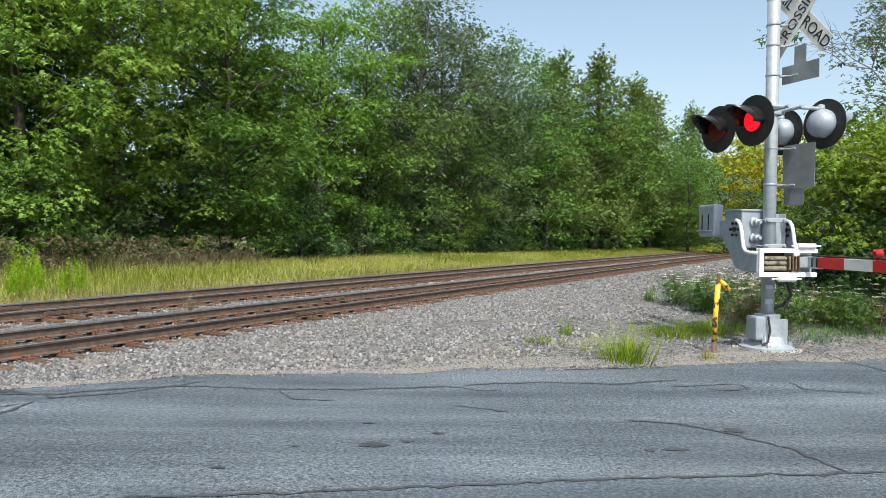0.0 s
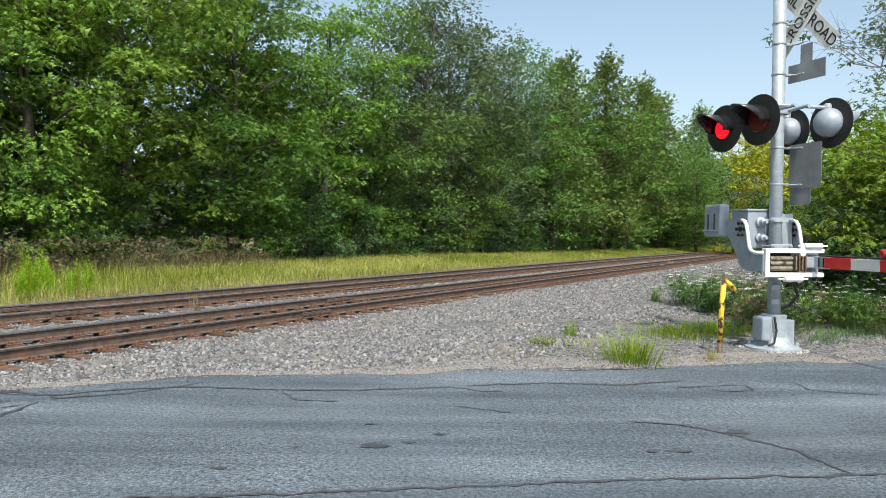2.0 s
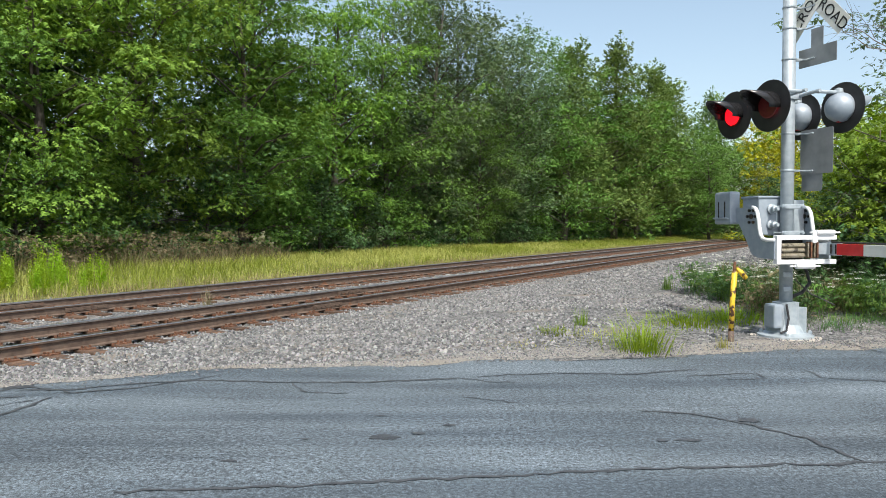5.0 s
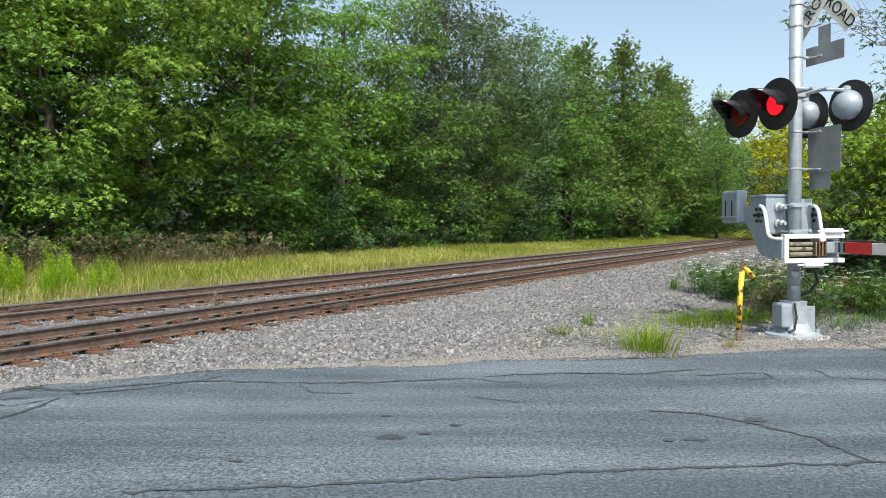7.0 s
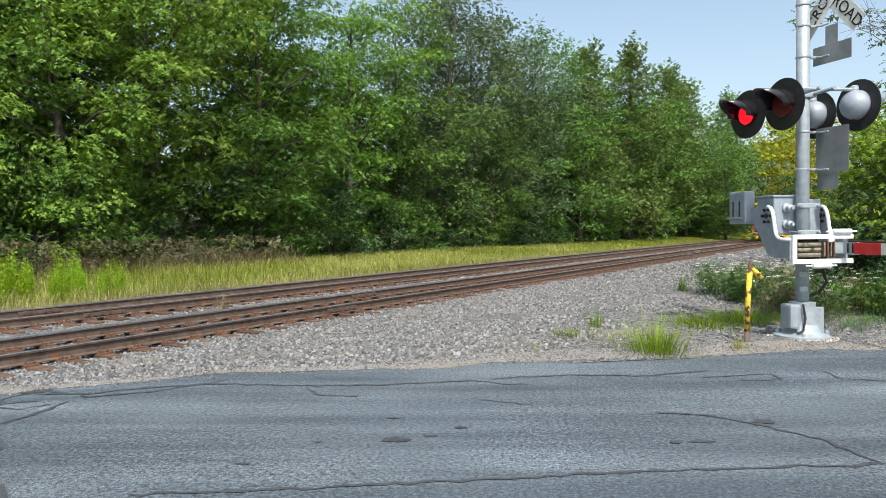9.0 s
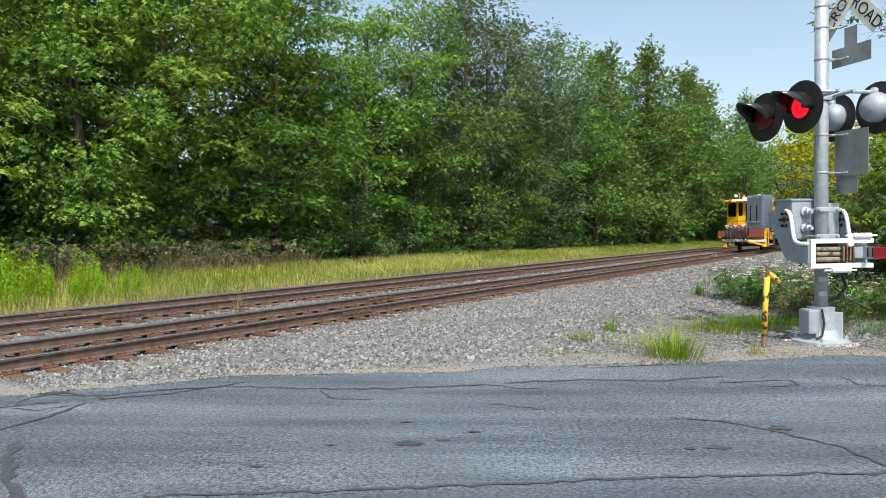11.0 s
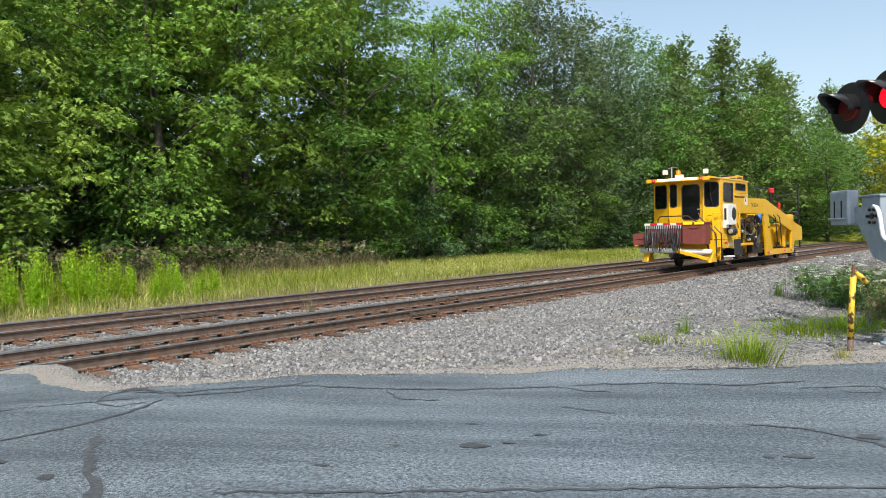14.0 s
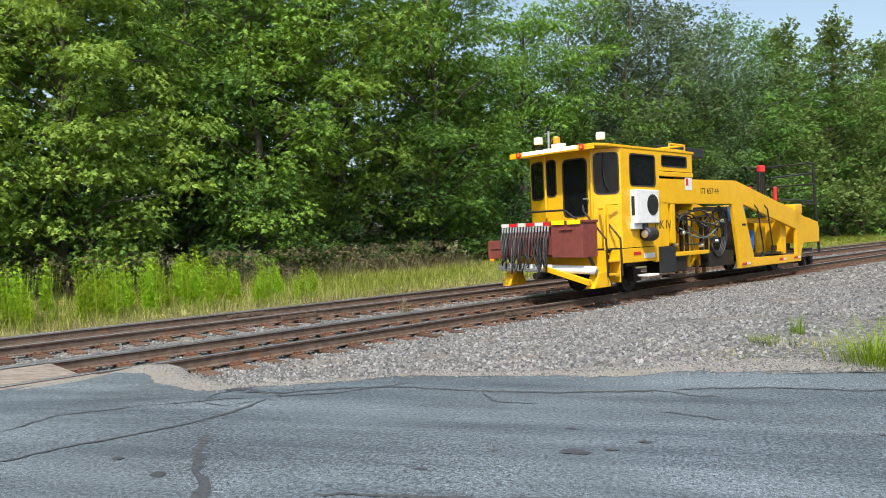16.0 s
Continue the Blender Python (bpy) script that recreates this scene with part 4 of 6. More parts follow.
        box(bm, (0, 0, 0), (14, n1 - n0, 0.16), pose(*trk(s1 - 7, (n0 + n1) / 2, -0.262), 0, 0, 90 - math.degrees(HEAD)), 0.02)
        tagged(mesh_ob("crossing_panel", bm, PANEL), "worn tan concrete crossing panel beside the rail", "crossing panel", kind="structure")
    tagged(raw("road_shoulder", vs, fs, GRIT, True), "sandy grit shoulder between road and ballast", "shoulder", kind="structure")


grass_field()
verge_plants()
setting()
road_wear()
rails = [rail(NEAR + t * CENTRES + q * GAUGE, "rust-brown steel rail with a worn bright head", q == 1) for t in range(2) for q in range(2)]
track_parts(rails)
woods()
scatter_stones()


# ---- the crossing signal ----
def lettering(name, text, size, m, material, parent, depth=0.002):
    cu = bpy.data.curves.new(name, "FONT")
    cu.body, cu.size, cu.align_x, cu.align_y, cu.extrude = text, size, "CENTER", "CENTER", depth
    tmp = new(name + "_curve", cu)
    me = bpy.data.meshes.new_from_object(tmp.evaluated_get(bpy.context.evaluated_depsgraph_get()))
    bpy.data.objects.remove(tmp)
    me.materials.clear()
    me.materials.append(material)
    ob = new(name, me)
    ob.parent, ob.matrix_basis = parent, m
    return ob


def lamp(root, x, y, z, way):
    """One flashing light that faces along way (-1 or 1) on x: housing, disc, hood, lens and an added element, lit on
    one side, that turns inside in place of switching.
    """
    aim = Matrix.Translation((x, y, z)) @ pose(0, 0, 0, 0, 0, 11)
    m = aim @ pose(0, 0, 0, 0, -90 if way < 0 else 90, 0)
    bm = B()
    spun(bm, [(0.305, 0), (0.305, 0.008), (0.17, 0.012), (0.165, 0.012)], m, 40)
    disc = part("background_disc", bm, BLACK, root, "round black sheet-metal background")
    bm = B()
    spun(bm, [(0.175, 0.0), (0.18, -0.03), (0.175, -0.06), (0.16, -0.11), (0.12, -0.16), (0.06, -0.19), (0.01, -0.195)], m, 28)
    box(bm, (0, 0.17, -0.05), (0.05, 0.03, 0.06), m, 0.006)
    house = part("housing", bm, CASE, root, "rounded grey lamp housing", smooth=True)
    bm = B()
    box(bm, (0.165, 0, -0.05), (0.03, 0.035, 0.05), m, 0.005)
    part("latch", bm, REDREF, house, "small red latch tag")
    bm = B()
    # hood: the upper part of a cone, its lower edge cut back
    rows = []
    for k in range(15):
        a = radians(-15 + 210 * k / 14)
        ln = 0.41 * (0.4 + 0.6 * max(0, math.sin(a)))
        rows.append([m @ Vector((-way * math.sin(a) * r, math.cos(a) * r, d)) for r, d in ((0.172, 0.012), (0.165, 0.012 + ln), (0.158, 0.012 + ln), (0.164, 0.012))])
    grid = [[bm.verts.new(v) for v in r] for r in rows]
    for u, v in zip(grid, grid[1:]):
        for j in range(4):
            bm.faces.new((u[j], u[(j + 1) % 4], v[(j + 1) % 4], v[j]))
    bm.faces.new(grid[0])
    bm.faces.new(grid[-1][::-1])
    bmesh.ops.recalc_face_normals(bm, faces=bm.faces)
    part("hood", bm, HOOD if way < 0 else CASE, root, "long curved lamp hood", smooth=True)
    bm = B()
    spun(bm, [(0.164, -0.004), (0.164, 0.004), (0.15, 0.008)], m, 28)
    part("lens", bm, DARKLENS, root, "dark red lamp lens")
    bm = B()
    spun(bm, [(0.126, 0.0), (0.128, 0.004), (0.12, 0.012), (0.08, 0.02)], None, 28)
    lit = part("light_unit", bm, REDGLOW, root, "glowing red light unit")
    # Added dark side of the turning unit, shown while the lamp is off.
    bm = B()
    spun(bm, [(0.08, -0.022), (0.14, -0.016), (0.15, -0.006), (0.149, -0.001)], None, 28)
    part("dark_back", bm, DARKLENS, lit, "unlit dark red back")
    return lit, aim @ Matrix.Translation((way * 0.03, 0, 0))


def signal():
    base = pose(4.05, 9.12, 0.0, 0, 0, 11.25)
    root = empty("crossing_signal", base, "grey railway crossing signal with red flashing lights and lowered gate", "signal")
    bm = B()
    tube(bm, [(0, 0, 0.05), (0, 0, 5.0)], 0.078, 24)
    mast = part("mast", bm, GALV, root, "silver-painted steel pipe mast", smooth=True)
    for z in (4.42, 4.1, 3.84, 3.46, 2.54, 2.08):
        bm = B()
        spun(bm, [(0.083, -0.012), (0.086, -0.008), (0.086, 0.008), (0.083, 0.012)], Matrix.Translation((0, 0, z)), 24)
        tube(bm, [(0.08, 0, z), (0.16, -0.02, z), (0.19, -0.08, z - 0.01), (0.2, -0.2, z - 0.01)], 0.011, 6)
        box(bm, (0.12, 0, z), (0.08, 0.05, 0.03), None, 0.006)
        part("band_clamp", bm, GALV, mast, "steel band clamp")
    bm = B()
    spun(bm, [(0.43, -0.16), (0.43, -0.02), (0.41, 0.0)], None, 28)
    part("footing", bm, CONCRETE, root, "round concrete footing")
    bm = B()
    spun(bm, [(0.33, 0.0), (0.33, 0.025), (0.22, 0.06), (0.165, 0.16), (0.15, 0.38), (0.155, 0.43), (0.1, 0.44)], None, 24)
    for k in range(4):
        r = pose(0, 0, 0, 0, 0, 45 + 90 * k)
        box(bm, (0.17, 0, 0.2), (0.14, 0.03, 0.36), r, 0.008)
        spun(bm, [(0.026, 0.025), (0.026, 0.07), (0.014, 0.085)], r @ Matrix.Translation((0.27, 0.07, 0)), 6)
    foot = part("mast_base", bm, GALV, root, "flared cast mast base", smooth=False)
    bm = B()
    box(bm, (-0.2, -0.06, 0.27), (0.14, 0.22, 0.3), None, 0.03)
    part("junction_box", bm, CASE, foot, "small grey junction box")
    bm = B()
    tube(bm, [(-0.1, -0.16, 0.42), (-0.08, -0.18, 0.25), (-0.12, -0.2, 0.1), (-0.2, -0.2, 0.07)], 0.014, 6)
    part("cable", bm, RUBBER, foot, "black cable")
    # arm that carries the lamps
    bm = B()
    tube(bm, [(-0.09, -0.46, 3.0), (-0.09, 0.46, 3.0)], 0.022, 8)
    tube(bm, [(0.09, -0.46, 3.0), (0.09, 0.46, 3.0)], 0.022, 8)
    for x in (-0.44, 0.4):
        for y in (-0.38, 0.38):
            tube(bm, [(0.09 * (1 if x > 0 else -1), y, 3.0), (x, y, 3.0), (x, y, 2.96)], 0.022, 8)
            spun(bm, [(0.045, -0.03), (0.05, 0), (0.045, 0.04), (0.02, 0.05)], Matrix.Translation((x, y, 3.0)), 12)
    box(bm, (0, 0, 3.0), (0.24, 0.2, 0.09), None, 0.015)
    part("lamp_arm", bm, GALV, root, "steel pipe cross-arm")
    lights = []
    for x, way in ((-0.5, -1), (0.45, 1)):
        for y in (-0.38, 0.38):
            lit, m = lamp(root, x, y, 2.815, way)
            lights.append((lit, m, way, y))
    # sign backs
    bm = B()
    board = Matrix.Translation((0.19, 0, 0)) @ pose(0, 0, 0, 0, 0, 10)
    flat = board @ pose(0, 0, 0, 0, 0, 90)
    plate(bm, [(-0.5, 3.36), (0.06, 3.36), (0.06, 3.585), (-0.125, 3.585), (-0.125, 3.81), (-0.305, 3.81), (-0.305, 3.585), (-0.5, 3.585)], 0.006, flat)
    part("track_count_sign", bm, SIGNBACK, root, "bare grey back of an inverted-T sign")
    bm = B()
    plate(bm, rounded(-0.47, 2.03, 0.015, 2.58, 0.02), 0.006, flat)
    part("square_sign", bm, SIGNBACK, root, "scuffed bare back of a square sign")
    bm = B()
    plate(bm, rounded(-0.31, 1.82, 0.0, 2.06, 0.03), 0.006, flat @ Matrix.Translation((0, -0.01, 0)))
    part("small_sign", bm, SIGNBACK, root, "bare back of a small sign plate")
    # crossbuck
    face = board @ pose(-0.02, -0.2, 4.183, 90, 0, -90)
    bm = B()
    plate(bm, [(-0.61, -0.115), (0.61, -0.115), (0.61, 0.115), (-0.61, 0.115)], 0.005, face @ pose(0, 0, 0, 90) @ pose(0, 0, 0, 0, 48.0, 0))
    buck = part("crossbuck_blade", bm, WHITEREF, root, "white crossbuck board with black letters")
    bm = B()
    plate(bm, [(-0.61, -0.115), (0.61, -0.115), (0.61, 0.115), (-0.61, 0.115)], 0.005, face @ Matrix.Translation((0, 0, -0.012)) @ pose(0, 0, 0, 90) @ pose(0, 0, 0, 0, -48, 0))
    buck2 = part("crossbuck_blade", bm, WHITEREF, root, "white crossbuck board with black letters")
    lettering("letters", "CROSSING", 0.19, face @ Matrix.Translation((0, 0, 0.006)) @ pose(0, 0, 0, 0, 0, 48), BLACK, buck)
    for word, d in (("RAIL", -0.37), ("ROAD", 0.37)):
        lettering("letters", word, 0.19, face @ pose(0, 0, 0, 0, 0, -48) @ Matrix.Translation((d, 0, -0.006)), BLACK, buck2)
    # gate mechanism, behind the mast
    bm = B()
    box(bm, (-0.16, 0.27, 1.51), (0.34, 0.36, 0.48), None, 0.02)
    box(bm, (-0.16, 0.27, 1.755), (0.37, 0.39, 0.03), None, 0.012)
    case = part("mechanism_case", bm, CASE, root, "grey enamelled gate mechanism case")
    for z in (1.405, 1.605):
        bm = B()
        spun(bm, [(0.062, 0), (0.062, 0.03), (0.04, 0.04), (0.04, 0.1), (0.022, 0.11), (0.022, 0.15)], Matrix.Translation((-0.16, 0.09, z)) @ pose(0, 0, 0, 90), 16)
        part("hub", bm, GALV, case, "round shaft hub")
    bm = B()
    box(bm, (0.15, 0.105, 1.495), (0.3, 0.03, 0.44), None, 0.01)
    box(bm, (0.29, 0.2, 1.495), (0.03, 0.22, 0.44), None, 0.008)
    back = part("clamp_plate", bm, GALV, root, "flat steel mounting plate behind the mast")
    for z in (1.3, 1.63):
        bm = B()
        box(bm, (0.02, -0.09, z), (0.3, 0.022, 0.055), None, 0.006)
        for sx in (-0.1, 0.14):
            tube(bm, [(sx, -0.13, z), (sx, 0.1, z)], 0.013, 6)
            spun(bm, [(0.024, 0), (0.024, 0.022)], Matrix.Translation((sx, -0.1, z)) @ pose(0, 0, 0, 90), 6)
        part("mast_clamp", bm, GALV, back, "bolted clamp bar across the mast")
    # curved side arms
    rib = [(0.3, 1.625), (0.09, 1.625), (0.03, 1.61), (-0.01, 1.56), (-0.035, 1.48), (-0.06, 1.36), (-0.085, 1.28), (-0.13, 1.235), (-0.2, 1.22), (-0.36, 1.22)]
    for x in (-0.4, 0.33):
        bm = B()
        low = [(-0.36, 0.99), (-0.05, 0.99), (0.1, 1.03), (0.28, 1.28), (0.4, 1.42), (0.5, 1.46), (0.5, 1.62)]
        plate(bm, rib + low, 0.025, Matrix.Translation((x, 0, 0)) @ pose(0, 0, 0, 0, 0, 90), 0.004)
        arm = part("side_arm", bm, CASE, root, "curved steel gate side arm")
        bm = B()
        tube(bm, [(x - 0.012, y, z) for y, z in rib[1:]], 0.024, 8)
        part("edge_rib", bm, WHITE, arm, "white raised rib", smooth=True)
        for k in range(7):
            q = radians(60 * k)
            rr = 0.085 if k else 0
            bm = B()
            spun(bm, [(0.018 if k else 0.032, 0), (0.018 if k else 0.032, 0.025)], Matrix.Translation((x - 0.012, 0.1 + rr * math.cos(q), 1.51 + rr * math.sin(q))) @ pose(0, 0, 0, 0, -90), 6)
            part("bolt", bm, DARKSTEEL, arm, "dark hexagon bolt")
    bm = B()
    box(bm, (-0.43, 0.64, 1.625), (0.15, 0.38, 0.43), None, 0.03)
    cw = part("counterweight", bm, CASE, root, "heavy grey counterweight block")
    for dy in (-0.07, 0.08):
        bm = B()
        box(bm, (-0.508, 0.64 + dy, 1.6), (0.008, 0.018, 0.22), None)
        part("slot", bm, DARKSTEEL, cw, "dark slot")
    bm = B()
    tube(bm, [(-0.515, 0.48, 1.49), (-0.515, 0.83, 1.49)], 0.012, 6)
    part("tie_bolt", bm, GALV, cw, "steel tie bolt")
    # white frame that holds the gate arm
    bm = B()
    for z in (1.25, 0.957):
        box(bm, (-0.005, -0.36, z), (0.79, 0.08, 0.055), None, 0.006)
        box(bm, (0.33, -0.2, z), (0.07, 0.3, 0.05), None, 0.006)
    box(bm, (-0.37, -0.36, 1.1), (0.06, 0.075, 0.3), None, 0.006)
    hold = part("arm_frame", bm, WHITE, root, "white-painted steel gate arm frame")
    for x, z in ((0.23, 1.31), (-0.03, 0.905)):
        bm = B()
        tube(bm, [(x - 0.12, -0.4, z), (x + 0.12, -0.4, z)], 0.033, 12)
        tube(bm, [(x - 0.2, -0.4, z), (x + 0.2, -0.4, z)], 0.011, 6)
        part("shear_pin", bm, WHITE, hold, "white shear pin tube")
    bm = B()
    box(bm, (0.1, -0.39, 1.26), (0.08, 0.04, 0.16), None, 0.02)
    part("pivot_lug", bm, WHITE, hold, "white pivot lug")
    BRASS = mat("oily_brass", (0.2, 0.17, 0.11), (0.36, 0.33, 0.26), 20, 0.5, 0.5, stain=(0.06, 0.05, 0.04), stain_at=0.55, stain_scale=9)
    for k in range(3):
        bm = B()
        tube(bm, [(-0.33, -0.37, 1.035 + 0.06 * k), (-0.03, -0.37, 1.035 + 0.06 * k)], 0.027, 10)
        part("spring_tube", bm, BRASS, root, "greasy steel spring tube")
    bm = B()
    box(bm, (-0.17, -0.27, 1.1), (0.36, 0.05, 0.24), None, 0.004)
    part("backing_plate", bm, DARKSTEEL, root, "dark backing plate")
    for k in range(4):
        bm = B()
        box(bm, (0.0 + 0.042 * k, -0.37, 1.1), (0.018, 0.1, 0.17 + 0.02 * (k % 2)), None, 0.004)
        part("spacer", bm, (BRASS, RUST)[k % 2], root, "brown spacer plate of the arm mount")
    # the gate arm, lowered across the road
    bm = B()
    box(bm, (0.27, -0.47, 1.112), (0.05, 0.3, 0.15), None, 0.006)
    box(bm, (0.2, -0.38, 1.112), (0.12, 0.06, 0.13), None, 0.006)
    socket = part("arm_socket", bm, GALV, root, "aluminium arm socket")
    for y in (-0.4, -0.5, -0.58):
        bm = B()
        tube(bm, [(0.235, y, 1.06), (0.235, y, 1.17)], 0.009, 6)
        part("socket_bolt", bm, DARKSTEEL, socket, "small dark bolt")
    for k in range(13):
        bm = B()
        box(bm, (0.25, -0.605 - 0.21 - 0.425 * k, 1.114), (0.045, 0.42, 0.132 - 0.004 * k), None, 0.004)
        part("arm_section", bm, REDREF if k % 2 == 0 else WHITEREF, root, "red reflective stripe of the gate arm" if k % 2 == 0 else "white reflective stripe of the gate arm")
    bm = B()
    tube(bm, [(0.25, -0.5, 1.195), (0.25, -2.0, 1.195), (0.25, -6.0, 1.17)], 0.011, 6)
    part("arm_cable", bm, RUBBER, root, "black cable along the gate arm")
    bm = B()
    spun(bm, [(0.03, -0.05), (0.05, -0.03), (0.05, 0.03), (0.03, 0.05)], Matrix.Translation((0.25, -1.5, 1.25)) @ pose(0, 0, 0, 0, 90), 16)
    spun(bm, [(0.012, -0.07), (0.012, 0.0)], Matrix.Translation((0.25, -1.5, 1.22)), 8)
    part("arm_lamp", bm, mat("dull_red_lens", (0.3, 0.012, 0.015), (0.42, 0.02, 0.02), 30, 0.25), root, "small red gate arm lamp")
    bm = B()
    tube(bm, [(0.07, -0.05, 0.92), (0.2, -0.1, 0.85), (0.26, -0.1, 0.68), (0.18, -0.06, 0.55), (0.06, -0.03, 0.5)], 0.022, 8)
    tube(bm, [(0.07, -0.08, 0.72), (0.2, -0.2, 0.55), (0.45, -0.3, 0.42)], 0.008, 5)
    part("conduit", bm, RUBBER, root, "black flexible conduit")
    bm = B()
    for z in (0.78, 0.6):
        bm = B()
        box(bm, (-0.04, -0.082, z), (0.11, 0.02, 0.06), None, 0.008)
        part("pipe_bracket", bm, GALV, root, "steel pipe bracket")
    return root, lights


def yellow_post():
    root = empty("marker_post", pose(3.18, 8.58, 0), "battered yellow steel post with a broken bent top", "post")
    bm = B()
    tube(bm, [(0, 0, 0.14), (0.01, 0, 0.5), (0.035, 0, 0.86)], 0.032, 12)
    part("post", bm, POSTYEL, root, "yellow paint worn through to rust", smooth=True)
    bm = B()
    tube(bm, [(-0.004, 0, -0.15), (0, 0, 0.145)], 0.034, 12)
    part("rusty_foot", bm, RAIL, root, "bare rusty foot", smooth=True)
    bm = B()
    tube(bm, [(0.03, 0, 0.82), (0.035, 0, 0.97)], [0.022, 0.016], 8)
    part("broken_stub", bm, RUST, root, "rusted broken stub")
    bm = B()
    tube(bm, [(0.055, -0.01, 0.9), (0.16, -0.02, 0.77)], 0.03, 10)
    part("bent_top", bm, POSTYEL, root, "bent yellow top piece", smooth=True)
    return root


# ---- the track machine: x runs back from its front, y to the far side, z up from the rail head ----
def machine():
    root = empty("tamping_machine", Matrix(), "yellow track tamping machine with a cab rolling on the rails", "rail vehicle")
    W = 1.3

    def P(name, bm, material, parent=root, label="", smooth=False):
        return part(name, bm, material, parent, label, None, smooth)

    def bx(name, c, d, material, label="", bevel=0.015, parent=root):
        bm = B()
        box(bm, c, d, None, bevel)
        return P(name, bm, material, parent, label)

    # cab shell: plan of the walls, as panels with openings
    plan = [(4.3, -W), (2.62, -W), (0.95, -W), (0.5, -0.8), (0.5, 0.55), (0.85, W), (2.62, W), (4.3, W)]
    lo, hi = 1.12, 3.45

    def wall(a, b, z0, z1, hole=None, r=0.09, name="cab_panel"):
        """A wall panel from plan point a to b; hole: u0, z0, u1, z1, with a dark window set into it."""
        A_, B_ = Vector((*a, 0)), Vector((*b, 0))
        ln = (B_ - A_).length
        m = Matrix.Translation(A_) @ pose(0, 0, 0, 0, 0, math.degrees(math.atan2(b[1] - a[1], b[0] - a[0])))
        bm = B()
        if hole is None:
            box(bm, (ln / 2, 0, (z0 + z1) / 2), (ln, 0.05, z1 - z0), m, 0.006)
            return P(name, bm, YELLOW)
        inner = rounded(*hole, r)
        n = len(inner) // 4
        outer = []
        cx, cz = (hole[0] + hole[2]) / 2, (hole[1] + hole[3]) / 2
        for i, (x, z) in enumerate(inner):
            q, k = divmod(i, n)
            f = k / (n - 1)
            corner = [(ln, z1), (0, z1), (0, z0), (ln, z0)][q]
            prev_, next_ = [((ln, z), (x, z1)), ((x, z1), (0, z)), ((0, z), (x, z0)), ((x, z0), (ln, z))][q]
            outer.append(corner if 0 < k < n - 1 else (prev_ if k == 0 else next_))
        # corners that coincide are spread a hair apart
        outer = [(x + 1e-4 * i * (1 if x < ln / 2 else -1), z) for i, (x, z) in enumerate(outer)]
        framed(bm, outer, inner, 0.05, m)
        pan = P(name, bm, YELLOW)
        bm = B()
        grow = rounded(hole[0] - 0.02, hole[1] - 0.02, hole[2] + 0.02, hole[3] + 0.02, r + 0.02)
        framed(bm, grow, rounded(hole[0] + 0.015, hole[1] + 0.015, hole[2] - 0.015, hole[3] - 0.015, r), 0.066, m)
        P("window_seal", bm, RUBBER, pan, "black rubber window seal")
        bm = B()
        plate(bm, rounded(hole[0] + 0.002, hole[1] + 0.002, hole[2] - 0.002, hole[3] - 0.002, r), 0.012, m)
        P("window", bm, CABGLASS, pan, "dark opaque cab window")
        return pan

    wall(plan[1], plan[2], lo, hi, (0.2, 2.58, 1.32, 3.33), name="cab_side")
    wall(plan[0], plan[1], 2.98, hi, (0.3, 3.1, 1.55, 3.36), 0.05, name="cab_rear_side")
    wall(plan[2], plan[3], lo, hi, (0.06, 2.4, 0.61, 3.34), 0.1, name="cab_corner")
    door_m = [(0.5, -0.8), (0.5, 0.12)]
    wall(door_m[0], door_m[1], lo, hi, (0.12, 1.9, 0.8, 3.26), 0.12, name="cab_door")
    wall((0.5, 0.12), (0.5, 0.55), lo, hi, (0.1, 2.42, 0.36, 3.3), 0.08, name="cab_front")
    wall(plan[4], plan[5], lo, hi, (0.1, 2.38, 0.74, 3.3), 0.09, name="cab_corner")
    wall(plan[5], plan[6], lo, hi, (0.2, 2.58, 1.4, 3.33), name="cab_side")
    wall(plan[6], plan[7], 2.0, hi, (0.3, 2.6, 1.4, 3.33), name="cab_rear_side")
    wall(plan[7], plan[0], 2.0, hi, (0.5, 2.7, 2.1, 3.3), name="cab_back")
    bx("cab_floor", (1.6, 0, 1.1), (2.3, 2.5, 0.06), DARKSTEEL)
    bx("cab_bulkhead", (2.62, 0, 2.0), (0.05, 2.5, 1.7), DARKSTEEL)
    # roof with the visor
    bm = B()
    plate(bm, [(0.0, -1.24), (0.0, 1.24), (0.35, 1.34), (4.4, 1.34), (4.4, -1.34), (0.35, -1.34)], 0.07, Matrix.Translation((0, 0, 3.49)) @ pose(0, 0, 0, -90), 0.015)
    roof = P("roof", bm, YELLOW, root, "yellow roof with a deep front visor")
    bm = B()
    box(bm, (0.0, 0, 3.455), (0.04, 2.5, 0.13), None, 0.01)
    P("visor_lip", bm, YELLOW, roof)
    bm = B()
    tube(bm, [(-0.045, -0.78, 3.475), (-0.045, 0.78, 3.475)], 0.042, 10)
    P("light_bar", bm, LIGHTBAR, roof, "long glowing white light bar")
    for y in (-0.93, 0.95):
        bm = B()
        spun(bm, [(0.075, 0), (0.075, 0.02), (0.05, 0.03)], Matrix.Translation((-0.02, y, 3.46)) @ pose(0, 0, 0, 0, -90), 20)
        ml = P("marker_light", bm, REDPAINT, roof, "round red marker light")
        bm = B()
        spun(bm, [(0.035, 0.0), (0.03, 0.012)], Matrix.Translation((-0.05, y, 3.46)) @ pose(0, 0, 0, 0, -90), 14)
        P("lens", bm, AMBER, ml, "orange lens")
    # roof fittings
    for x, y, h in ((0.35, 0.62, 0.2), (1.0, -0.75, 0.2)):
        bm = B()
        tube(bm, [(x, y, 3.52), (x, y, 3.52 + h)], 0.03, 8)
